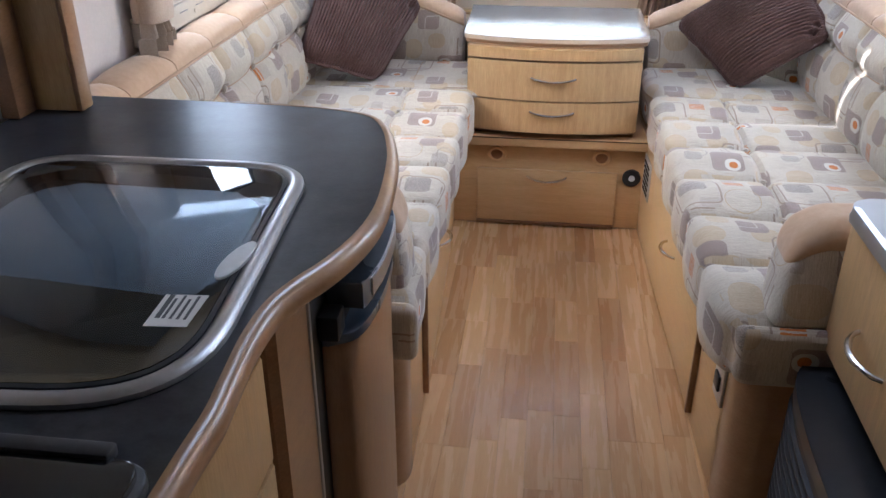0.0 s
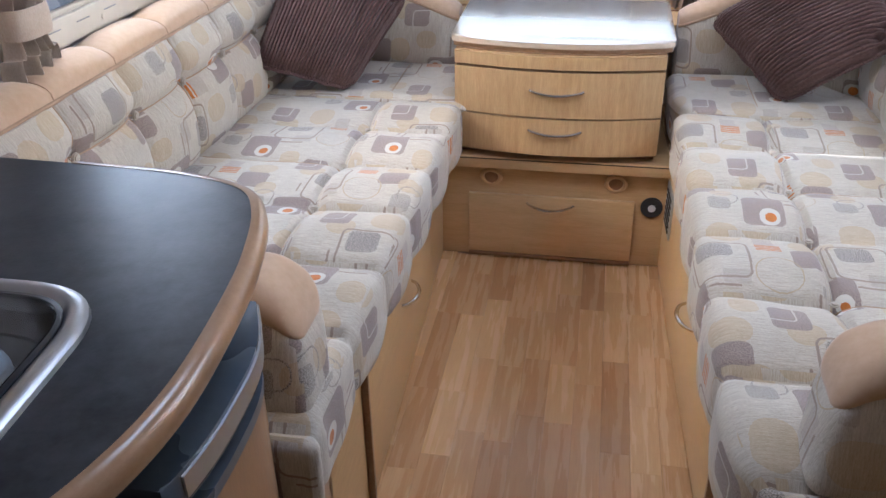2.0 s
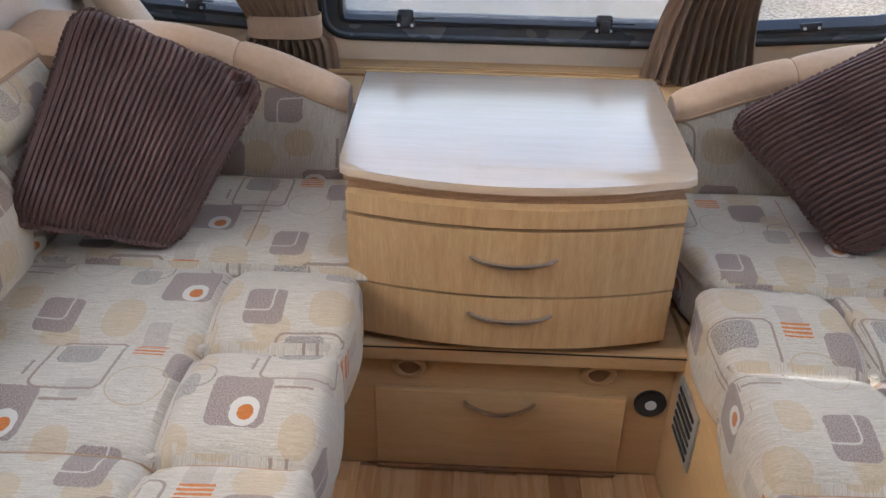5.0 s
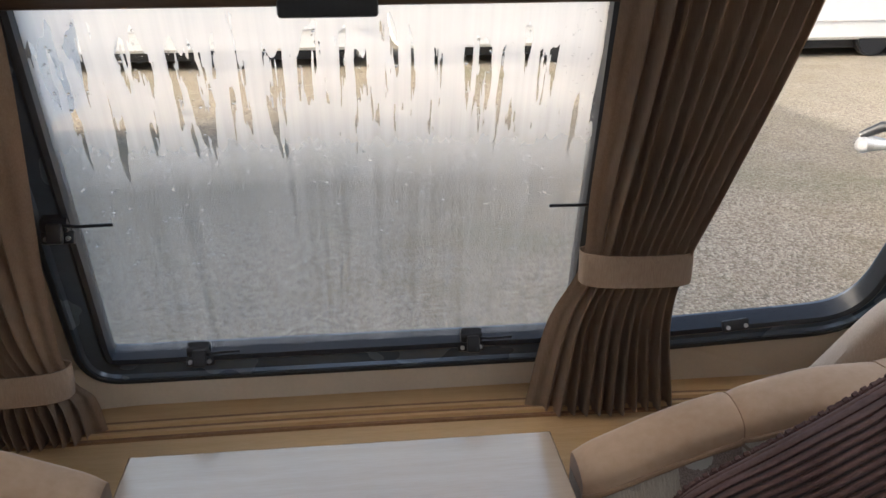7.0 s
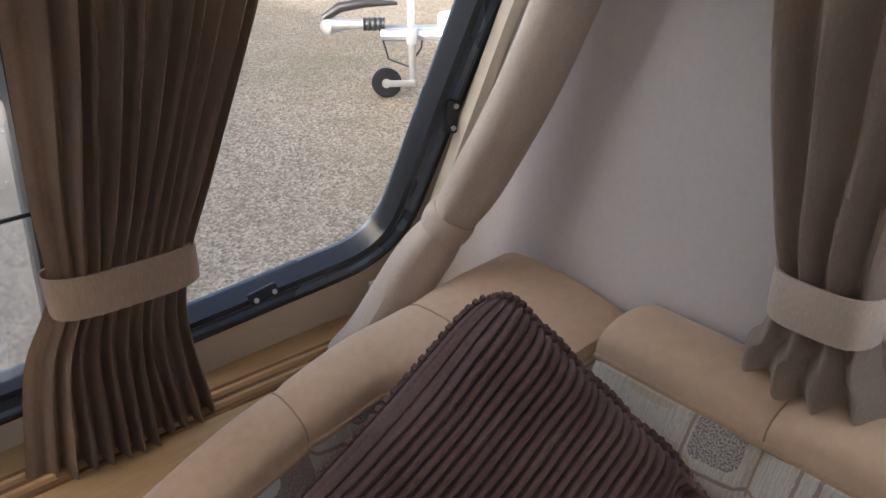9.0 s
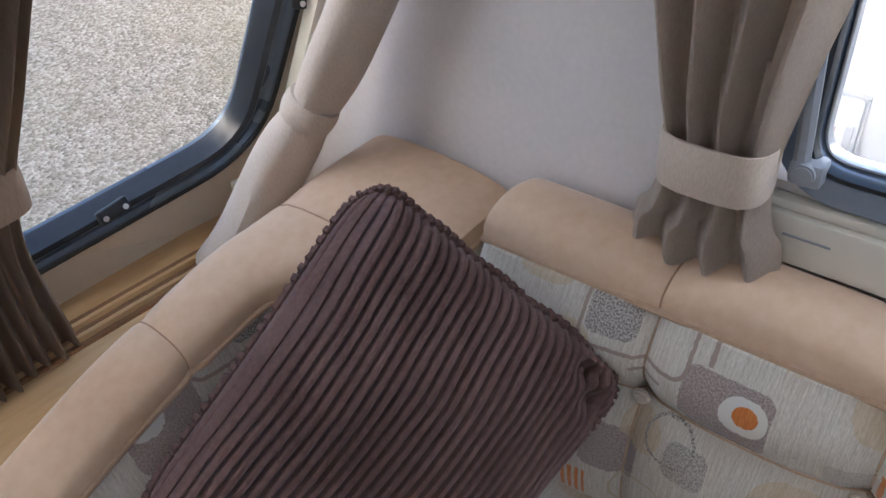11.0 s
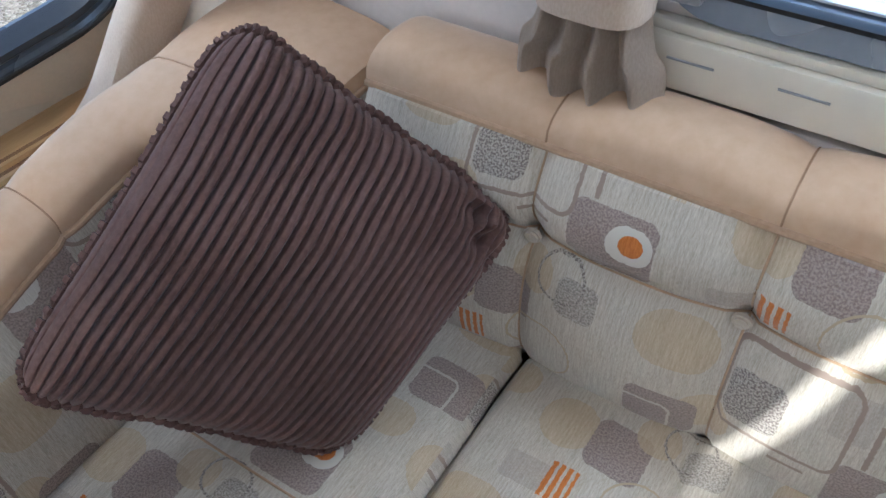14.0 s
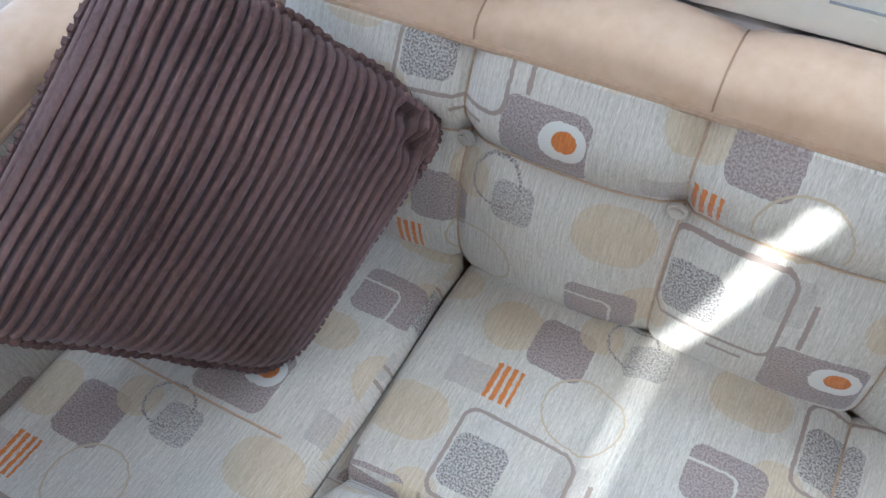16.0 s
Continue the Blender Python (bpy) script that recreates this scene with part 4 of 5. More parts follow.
def front_back(s):
    """The backrest across the front corner, rising from the chest towards the wall."""
    b = thing("corner_cushion", (s * 0.7, 3.5, 0.50), "patterned fabric corner backrest with a tan suede top roll", "backrest", "lounge backrests")
    zp = smooth_curve([(0.365, 0.675), (0.55, 0.745), (0.70, 0.782), (0.90, 0.815), (1.05, 0.825)], 12)
    fab, sue, pipe = [], [], []
    cuts = (0.615, 0.86)
    for x, z in zp:
        end = 1 - (1 - min(1.0, (x - 0.365) / 0.035)) ** 2
        g = max(groove(x - q, 0.008) for q in cuts)
        t = (x - 0.365) / 0.685
        yb = 3.505 + 0.012 * (1 - end) + 0.006 * g
        mid = 0.58
        k = min(1.0, max(0.0, (x - 0.72) / 0.16))
        fwd = 0.165 * k * k * (3 - 2 * k)
        yb -= fwd
        pr = [(3.437 - fwd, 0.50), (3.422 - fwd, 0.55), (3.428 - fwd, mid), (3.452 - fwd, 0.63), (3.475 - fwd, 0.5 * (0.63 + z)), (yb, z)]
        fab.append([(s * x, y + 0.02 * (1 - end), zz) for y, zz in smooth_curve(pr, 3)] + [(s * x, 3.60, z), (s * x, 3.60, 0.50)])
        rise = (0.050 + 0.008 * math.sin(math.pi * t)) * (0.75 + 0.25 * end) - 0.008 * g + 0.006 * (1 - max(groove(x - q, 0.06) for q in cuts))
        top = []
        for k in range(11):
            an = math.pi * (1 - k / 10)
            c0 = 0.5 * (yb + 3.602)
            top.append((s * x, c0 + (3.602 - yb) * 0.5 * math.cos(an), z + 0.001 + max(0.0, math.sin(an)) ** 0.45 * rise * (0.55 + 0.45 * (k / 10))))
        sue.append(top)
        pipe.append((s * x, yb - 0.001, z + 0.001))
    ob = part("fabric_front", loft(fab), M_FAB, b, "patterned woven fabric")
    uv_map(ob, lambda c, nn: (c.x + 0.432, c.z - 0.540) if s < 0 else (c.x - 0.534, c.z - 0.749))
    part("suede_top", loft(sue), M_SUEDE, b, "tan suede top roll")
    part("piping", tube(pipe, 0.0045, 8), M_PIPE, b, "beige piping")
    for q in cuts:
        i = min(range(len(zp)), key=lambda k: abs(zp[k][0] - q))
        part("stitch_seam", tube([(p[0], p[1], p[2] + 0.0006) for p in sue[i]], 0.0011, 6), M_STITCH, b)
    return b


def arm_bolster(s, x_in, x_out, y0, y1):
    """An end bolster that leans back a little: patterned sides, and a tan roll that turns down over its inner end."""
    c = thing("arm_bolster", (s * (x_in + x_out) / 2, (y0 + y1) / 2, 0.54), "patterned fabric end bolster with a tan suede top", "bolster", "end bolsters")
    x0, x1 = sorted((s * x_in, s * x_out))

    def lean(bm):
        for v in bm.verts:
            h = v.co.z - 0.53
            v.co.y += 0.24 * h
            k = max(0.0, 1 - abs(v.co.x - s * x_in) / 0.11)
            v.co.z -= 0.055 * k * k * max(0.0, min(1.0, h / 0.17))
            v.co.x += s * 0.10 * h * k
        return bm
    ob = part("cover", lean(pad(x0, x1, y0, y1, 0.528, 0.705, 0.026, 0.012, lambda p, n: 0.004 * noise.noise((p.x * 8, p.y * 8, p.z * 8)))), M_FAB, c)
    uv_map(ob, three_way((0.1 - 0.35 * (s < 0), 0.05)))
    part("suede_top", lean(pad(x0 + 0.003, x1 - 0.003, y0 - 0.003, y1 + 0.003, 0.676, 0.742, 0.032, 0.010, lambda p, n: 0.003 * noise.noise((p.x * 7, p.y * 7, 1)))), M_SUEDE, c, "tan suede top")
    return c


bench(-1, LFACE, 1.60)
bench(1, RFACE, 1.60)
for s, f in ((-1, -0.278), (1, 0.343)):
    seat_cushion("seat_cushion", s, f, s * 0.928, 1.555, 3.071, "long patterned fabric seat cushion with stitched channels")
    seat_cushion("corner_seat_cushion", s, f, s * 0.928, 3.0735, 3.44, "patterned fabric corner seat cushion beside the chest")
    side_back(s, 1.63, 3.315)
    front_back(s)
arm_bolster(1, 0.435, 1.04, 1.570, 1.690)
arm_bolster(-1, 0.285, 1.04, 1.610, 1.735)


# ---- corduroy scatter cushions ----
def scatter_cushion(corners, thick, back, ribs, label, seed):
    """A corduroy cushion stretched over four corners (a, b, c, d in turn); the ribs run from a to b."""
    a, b, c, d = [Vector(p) for p in corners]
    nrm = (b - a).cross(d - a).normalized()
    if nrm.dot(Vector(back)) > 0:
        nrm = -nrm
    per, nv = 8, 64
    nu = ribs * per
    bm = bmesh.new()
    sides_ = []
    for face in (1, -1):
        grid = []
        for i in range(nu + 1):
            u = i / nu
            line = []
            for j in range(nv + 1):
                v = j / nv
                eu, ev = 4 * u * (1 - u), 4 * v * (1 - v)
                # edges draw in between the corners
                uu = u + 0.045 * (0.5 - u) * (1 - abs(2 * v - 1) ** 2)
                vv = v + 0.050 * (0.5 - v) * (1 - abs(2 * u - 1) ** 2)
                k = 1.035 - 0.105 * (2 * u - 1) ** 6 * (2 * v - 1) ** 6
                # one corner is pinched into an ear
                ear = math.hypot(1 - u, 1 - v)
                pinch = math.exp(-((ear - 0.17) / 0.05) ** 2)
                uu, vv = 0.5 + (uu - 0.5) * k, 0.5 + (vv - 0.5) * k
                p = a * (1 - uu) * (1 - vv) + b * (1 - uu) * vv + c * uu * vv + d * uu * (1 - vv)
                bulge = thick * (max(eu, 0) * max(ev, 0)) ** 0.46 * (1 - 0.55 * pinch) * (1 + 0.25 * math.exp(-(ear / 0.10) ** 2))
                edge = min(1.0, 8 * min(u, 1 - u) + 0.15) * min(1.0, 10 * min(v, 1 - v) + 0.25)
                wu = u + 0.007 * noise.noise((v * 5 + seed, u * 6, 0.3)) * min(1.0, 12 * min(u, 1 - u))
                rib = 0.0135 * (1 - (1 - abs(math.cos(math.pi * wu * ribs))) ** 2.2) * edge
                crease = 0.012 * noise.noise((u * 4 + seed, v * 3, seed)) * (eu * ev) ** 0.5 + 0.007 * noise.noise((u * 12, v * 4 + seed, seed)) * (1 - ev * eu) + 0.012 * pinch * math.sin(11 * math.atan2(1 - v + 1e-6, 1 - u + 1e-6))
                q = p + nrm * face * (bulge + rib + crease if face > 0 else bulge * 0.6 + rib)
                if v in (0.0, 1.0):
                    q = p + (b - a).normalized() * (0.006 if v else -0.006) * abs(math.cos(math.pi * u * ribs))
                if u in (0.0, 1.0):
                    q = p
                line.append(bm.verts.new(q))
            grid.append(line)
        for i in range(nu):
            for j in range(nv):
                bm.faces.new((grid[i][j], grid[i + 1][j], grid[i + 1][j + 1], grid[i][j + 1]))
        if face > 0:
            sides_ = [[v.co.copy() for v in grid[0]], [v.co.copy() for v in grid[-1]], [g[0].co.copy() for g in grid], [g[-1].co.copy() for g in grid]]
    bmesh.ops.remove_doubles(bm, verts=bm.verts, dist=1e-5)
    # the beaded edge, where the ribs turn over the seam
    c = thing("scatter_cushion", (a + b + c + d) / 4, label, "cushion", "scatter cushions")
    part("cover", bm, M_CORD, c)
    for line in sides_:
        pts = [line[min(len(line) - 1, round(i * (len(line) - 1) / 216))] for i in range(217)]
        part("edging", tube(pts, [0.0075 * (0.55 + 0.55 * abs(math.sin(math.pi * i / 6))) for i in range(217)], 6), M_CORD, c)
    return c


scatter_cushion([(0.452, 3.424, 0.724), (0.828, 3.395, 0.970), (0.914, 3.090, 0.756), (0.655, 3.170, 0.550)], 0.090, (0.5, 1, -0.6), 31,
                "brown corduroy cushion leaning in the lounge corner", 1.0)
scatter_cushion([(-0.905, 3.010, 0.655), (-0.865, 3.36, 0.940), (-0.515, 3.395, 0.775), (-0.640, 3.10, 0.558)], 0.090, (-0.5, 1, -0.6), 31,
                "brown corduroy cushion propped in the lounge corner", 5.0)


# ---- chest of drawers and the base below it ----
def bowed(half, y_side, bow, n=20):
    return [(-half + 2 * half * i / n, y_side - bow * (1 - (2 * i / n - 1) ** 2)) for i in range(n + 1)]


def drawer_front(half, y_side, bow, z0, z1, t=0.018):
    f = bowed(half, y_side, bow)
    bm = prism(f + [(half, y_side + t), (-half, y_side + t)], z0, z1)
    bmesh.ops.bevel(bm, geom=[e for e in bm.edges if e.calc_face_angle(0) > 1.0], offset=0.002, segments=1, affect="EDGES")
    return bm


chest = thing("chest_of_drawers", (0, 3.35, 0.372), "light oak bow-fronted chest of two drawers with a glossy top", "chest of drawers")
part("body", prism(bowed(0.306, 3.100, 0.042) + [(0.308, 3.60), (-0.308, 3.60)], 0.392, 0.702, 0.001), M_EDGE, chest, "darker carcass")
for z0, z1, hz in ((0.398, 0.5125, 0.476), (0.5175, 0.6545, 0.599)):
    d = part("drawer", drawer_front(0.306, 3.078, 0.045, z0, z1), M_OAK, chest, "oak laminate drawer front")
    bow_handle("handle", (-0.078, 3.034, hz + 0.002), (0.078, 3.034, hz + 0.002), (0, -0.014, -0.006), 0.0052, d, sag=(0, 0, -0.006))
part("top_rail", drawer_front(0.306, 3.078, 0.045, 0.6625, 0.700), M_OAK, chest)


outline = [(-0.338, 3.622), (-0.326, 3.150), (-0.322, 3.122), (-0.305, 3.108)] + bowed(0.285, 3.103, 0.046, 16) + [(0.305, 3.108), (0.326, 3.122), (0.331, 3.150), (0.336, 3.622)]
part("top", prism(outline, 0.716, 0.732, 0.004, 3), M_TOP, chest, "glossy pale maple top")
part("top_moulding", prism([(x * 0.985, y if y > 3.5 else y + 0.008) for x, y in outline], 0.700, 0.717, 0.003, 2), M_LIP, chest, "stepped brown moulding under the top")

base = thing("front_base_unit", (0, 3.15, 0), "oak laminate base unit with a drop flap under the chest", "base unit")
part("panel", box(LFACE - 0.045, RFACE, 3.108, 3.13, 0.0, 0.335, 0.001), M_OAKX, base)
part("ledge", box(LFACE - 0.045, RFACE + 0.02, 3.062, 3.62, 0.333, 0.372, 0.003), M_OAKX, base, "oak ledge with a dark front groove")
part("ledge_groove_shade", box(LFACE, RFACE, 3.0605, 3.066, 0.364, 0.367, 0), M_DARK, base)
part("plinth_block", box(-0.300, 0.300, 3.11, 3.58, 0.372, 0.393, 0.001), M_EDGE, base)
flap = part("flap", box(-0.266, 0.260, 3.092, 3.107, 0.018, 0.230, 0.003), M_OAKX, base, "oak laminate drop flap")
bow_handle("handle", (-0.078, 3.092, 0.206), (0.070, 3.092, 0.206), (0, -0.026, -0.004), 0.0052, flap, sag=(0, 0, -0.008))
part("flap_lip", box(-0.266, 0.260, 3.088, 3.106, 0.006, 0.016, 0.002), M_EDGE, base)
for x in (-0.194, 0.196):
    cup = part("finger_ring", torus((x, 3.099, 0.288), (0, 1, 0.3), 0.029, 0.007), M_OAKX, base, "oak ring around a finger hole")
    # solid brown disc; its darker colour stands in for shade inside the hole
    part("hole", disc((x, 3.1055, 0.286), (0, 1, 0), 0.0265, 0.005, 24), M_EDGE, cup)
spk = part("speaker", disc((0.312, 3.104, 0.212), (0, 1, 0), 0.034, 0.012, 28, 0.003), M_BPLA, base, "round black fitting with a pale centre")
part("centre_cap", disc((0.312, 3.097, 0.212), (0, 1, 0), 0.012, 0.006, 20, 0.002), M_PALE, spk)


# ---- kitchen unit ----
TOPZ = 0.905
edge_pts = smooth_curve([(-0.655, 1.722), (-0.475, 1.708), (-0.362, 1.672), (-0.312, 1.600), (-0.281, 1.494), (-0.265, 1.400), (-0.2535, 1.270), (-0.256, 1.185), (-0.270, 1.112), (-0.290, 1.052), (-0.311, 1.006), (-0.329, 0.950), (-0.3335, 0.880), (-0.3285, 0.800), (-0.3245, 0.740), (-0.327, 0.660), (-0.33, 0.40), (-0.33, -0.30)], 5)
wt = [(-1.06, 1.722)] + list(edge_pts) + [(-1.06, -0.30)]
wt = [(max(-1.06, x), y) for x, y in offset_loop(wt[::-1], 0.0145)]
worktop = tagged(thing("worktop", (-0.7, 0.9, 0.872), "dark slate-look laminate worktop with a curved brown wooden lip", "worktop"))
lid = rounded_polygon([(-0.900, 1.372), (-0.395, 1.380), (-0.350, 0.735), (-0.855, 0.690)][::-1], [0.10, 0.16, 0.11, 0.12], 10)


def pierced(outer, hole, z0, z1):
    """A slab with one opening through it."""
    bm = bmesh.new()
    for loop in (outer, hole):
        vs = [bm.verts.new((x, y, z0)) for x, y in loop]
        for i in range(len(vs)):
            bm.edges.new((vs[i], vs[(i + 1) % len(vs)]))
    bmesh.ops.triangle_fill(bm, use_beauty=True, edges=bm.edges[:])
    got = bmesh.ops.extrude_face_region(bm, geom=bm.faces[:])
    for g in got["geom"]:
        if isinstance(g, bmesh.types.BMVert):
            g.co.z = z1
    return bm


part("top", pierced(wt, offset_loop(lid, 0.020), 0.872, TOPZ), M_SLATE, worktop, smooth=False)
lip = []
for i, (x, y) in enumerate(edge_pts):
    a, b = Vector(edge_pts[max(i - 1, 0)]), Vector(edge_pts[min(i + 1, len(edge_pts) - 1)])
    t = (b - a).normalized()
    nx, ny = -t.y, t.x
    ring_ = []
    for o, z in ((-0.002, 0.0010), (0.005, 0.0012), (0.012, -0.003), (0.017, -0.011), (0.018, -0.022), (0.014, -0.033), (0.006, -0.038), (-0.004, -0.038)):
        ring_.append((x + nx * (o - 0.014), y + ny * (o - 0.014), TOPZ + z))
    lip.append(ring_)
part("wooden_lip", loft(lip), M_LIP, worktop, "rounded brown wooden lip")

unit = thing("kitchen_unit", (-0.7, 0.6, 0), "oak laminate kitchen cabinet with a drawer and door", "cabinet")
part("body", box(-1.058, -0.352, -0.30, 1.07, 0.0, 0.871, 0.002), M_OAK, unit)
d1 = part("door", box(-0.352, -0.336, 0.30, 0.90, 0.05, 0.700, 0.004), M_OAK, unit)
d2 = part("drawer", box(-0.352, -0.336, 0.30, 0.90, 0.708, 0.862, 0.004), M_OAK, unit)
bow_handle("handle", (-0.336, 0.60, 0.64), (-0.336, 0.74, 0.64), (0.03, 0, 0), 0.005, d1)
part("corner_post", prism([(-0.38, 0.932), (-0.345, 0.932), (-0.334, 0.945), (-0.332, 1.06), (-0.336, 1.078), (-0.38, 1.078)], 0.0, 0.868), M_EDGE, unit, "brown wooden corner post")

fr = thing("fridge", (-0.6, 1.25, 0), "built-in fridge with an oak door and dark grey handle trim", "fridge")
part("carcass", box(-1.05, -0.346, 1.092, 1.560, 0.02, 0.868, 0.003), M_BPLA, fr, "black fridge casing")
curve = smooth_curve([(-0.340, 1.165), (-0.300, 1.195), (-0.284, 1.27), (-0.282, 1.36), (-0.292, 1.46), (-0.330, 1.556)], 5)
inner = [(-0.344, 1.556), (-0.344, 1.165)]
part("frame_strip", box(-0.346, -0.334, 1.082, 1.0915, 0.02, 0.868, 0.002), M_SILV, fr, "thin silver strip")
# the door's shade is in its darkened oak
door = part("door", prism(list(curve) + inner, 0.05, 0.698, 0.004), M_OAKDIM, fr, "curved oak-look fridge door")
part("door_trim", prism([(x + 0.006, y) for x, y in curve] + inner, 0.698, 0.715, 0.003), M_GREYP, door, "grey curved trim")
hand = [(x + 0.010, y) for x, y in curve if y > 1.205]
part("handle_panel", prism(hand + [(-0.343, 1.556), (-0.343, hand[0][1])], 0.745, 0.790, 0.004), M_GREYP, fr, "dark grey control panel")
part("panel_strip", loft([[(x + 0.0085 + o, y, z) for o, z in ((0, 0.752), (0.0045, 0.753), (0.0045, 0.783), (0, 0.784))] for x, y in curve if y > 1.23]), M_SILV, fr, "bright metal strip")
part("handle_recess_shade", box(-0.346, -0.318, 1.20, 1.54, 0.716, 0.744, 0.002), M_DARK, fr)
part("latch", box(-0.346, -0.312, 1.150, 1.195, 0.716, 0.760, 0.005), M_BPLA, fr, "black latch block")
tagged(part("fridge_end_panel", prism([(-1.05, 1.562), (-0.36, 1.562), (-0.345, 1.575), (-0.35, 1.598), (-1.05, 1.598)], 0.0, 0.87), M_OAK), "oak laminate end panel of the kitchen", "panel", kind="structure")

# glass-lidded sink in the worktop
sink = thing("sink", (-0.62, 1.03, TOPZ), "inset sink under a smoked glass lid with a steel rim", "sink")


def flat_ring(loop, profile):
    rings = [[(x, y, TOPZ + h) for x, y in offset_loop(loop, i)] for i, h in profile + profile[:1]]
    bm = loft(rings, True, False)
    bmesh.ops.remove_doubles(bm, verts=bm.verts, dist=1e-6)
    return bm


part("rim", flat_ring(lid, [(0.0, 0.0005), (0.001, 0.006), (0.006, 0.010), (0.018, 0.011), (0.026, 0.006), (0.028, 0.0005)]), M_RIM, sink, "brushed steel rim")


def bowl_mesh():
    rings = [[(x, y, TOPZ + h) for x, y in offset_loop(lid, i)] for i, h in ((0.0205, -0.002), (0.0205, -0.028), (0.055, -0.034), (0.085, -0.10))]
    bm = loft(rings, True, False)
    bm.verts.ensure_lookup_table()
    bm.faces.new(bm.verts[-len(rings[-1]):])
    return bm


part("bowl", bowl_mesh(), M_BOWL, sink, "dark sink bowl")
part("drainer", prism(rounded_polygon([(-0.830, 1.000), (-0.425, 1.006), (-0.450, 1.285), (-0.815, 1.275)], [0.02, 0.03, 0.06, 0.08], 8), TOPZ - 0.085, TOPZ - 0.012, 0.010, 3), M_DRAIN, sink, "grey steel drainer under the lid")
part("seal", flat_ring(lid, [(0.026, 0.001), (0.027, 0.008), (0.033, 0.009), (0.036, 0.001)]), M_BLACK, sink)
part("glass_lid", prism(offset_loop(lid, 0.034), TOPZ + 0.0015, TOPZ + 0.009, 0.0015), M_LIDGLASS, sink, "smoked glass lid").visible_shadow = False
part("finger_lift", moved(disc((0, 0, 0), (0, 0, 1), 0.030, 0.004, 28, 0.001), Matrix.Translation((-0.407, 1.030, TOPZ + 0.0115)) @ Matrix.Rotation(radians(-7), 4, "Z") @ Matrix.Diagonal((0.5, 1.75, 1, 1))), M_LIFT, sink, "pale grey finger lift")
lab = tagged(part("warning_label", prism([(-0.460, 0.868), (-0.410, 0.872), (-0.410, 0.942), (-0.462, 0.938)], TOPZ + 0.0092, TOPZ + 0.0098), M_PAPER), "small white printed label stuck on the glass lid", "label")
for k in range(5):
    x = -0.454 + k * 0.0085
    part("print_line", prism([(x, 0.886), (x + (0.0035 if k else 0.006), 0.886), (x + (0.0035 if k else 0.006) - 0.002, 0.938 - 0.008 * (k % 2)), (x - 0.002, 0.938 - 0.008 * (k % 2))], TOPZ + 0.0098, TOPZ + 0.0101), M_INK, lab)

hob = thing("hob", (-0.6, 0.35, TOPZ), "hob under a folded black glass lid", "hob")
hl = rounded_polygon([(-0.90, 0.662), (-0.345, 0.652), (-0.345, 0.02), (-0.90, 0.02)][::-1], 0.035, 6)
part("tray", prism(hl, TOPZ + 0.0005, TOPZ + 0.012, 0.003), M_BPLA, hob)
part("glass_lid", prism(offset_loop(hl, 0.008), TOPZ + 0.013, TOPZ + 0.021, 0.002), M_GLASS, hob, "black glass lid")
part("hinge_bar", box(-0.88, -0.385, 0.640, 0.660, TOPZ + 0.012, TOPZ + 0.026, 0.003), M_BPLA, hob)

panel = thing("partition_post", (-0.96, 1.58, TOPZ), "tall oak partition panel standing on the worktop", "partition", kind="structure")
part("board", box(-1.058, -0.935, 1.612, 1.650, TOPZ + 0.0005, 1.949, 0.004), M_OAK, panel)
part("edging", box(-0.937, -0.923, 1.608, 1.654, TOPZ + 0.0005, 1.949, 0.006), M_LIP, panel, "darker wood edging")
part("inner_board", box(-1.058, -1.02, 1.55, 1.611, TOPZ + 0.0005, 1.949, 0.004), M_EDGE, panel, "dark brown side board")


# ---- cabinet and gas heater on the other side ----
cab = thing("side_cabinet", (0.8, 0.9, 0), "oak laminate cabinet with a pale grey top and bow handle", "cabinet")
part("body", box(0.555, 1.058, 0.10, 1.60, 0.48, 0.775, 0.003), M_OAK, cab)
part("lower_body", box(0.62, 1.058, 0.10, 1.60, 0.0, 0.48, 0.003), M_OAK, cab)
out = rounded_polygon([(1.058, 1.61), (0.535, 1.61), (0.535, 0.1), (1.058, 0.1)], [0.001, 0.05, 0.001, 0.001], 8)
part("top", prism(out, 0.777, 0.800, 0.003), M_PALE, cab, "pale grey laminate top")
part("top_edging", loft([[(x, y, z) for x, y, z in ((px - 0.006, py, 0.775), (px - 0.008, py, 0.788), (px - 0.004, py, 0.803), (px + 0.008, py, 0.8025), (px + 0.008, py, 0.775))] for px, py in [(0.535, 1.56), (0.535, 1.2), (0.535, 0.1)]]), M_SILV, cab, "silver edging")
dd = part("drawer", box(0.541, 0.555, 0.80, 1.58, 0.50, 0.765, 0.004), M_OAK, cab)
bow_handle("handle", (0.541, 1.30, 0.612), (0.541, 1.43, 0.624), (-0.034, 0, 0), 0.006, dd)
heat = thing("gas_heater", (0.55, 1.4, 0), "black slatted gas heater with a moulded top", "heater")
ho = smooth_curve([(0.62, 1.590), (0.545, 1.582), (0.495, 1.53), (0.470, 1.41), (0.460, 1.20), (0.465, 0.95), (0.62, 0.90)], 6)
part("casing", prism(ho, 0.05, 0.43, 0.01), M_BPLA, heat)
part("moulded_top", prism([(x - 0.004, y) for x, y in ho], 0.43, 0.462, 0.012, 3), M_BLACK, heat, "smooth black moulded top")
part("top_knob", disc((0.555, 1.52, 0.463), (0, 0, 1), 0.016, 0.008, 20, 0.003), M_BPLA, heat)
for k in range(14):
    z = 0.075 + k * 0.025
    part("slat", loft([[(x - o, y, z + h) for o, h in ((0, -0.004), (0.008, -0.002), (0.008, 0.002), (0, 0.004))] for x, y in ho[6:-3]]), M_BPLA, heat)


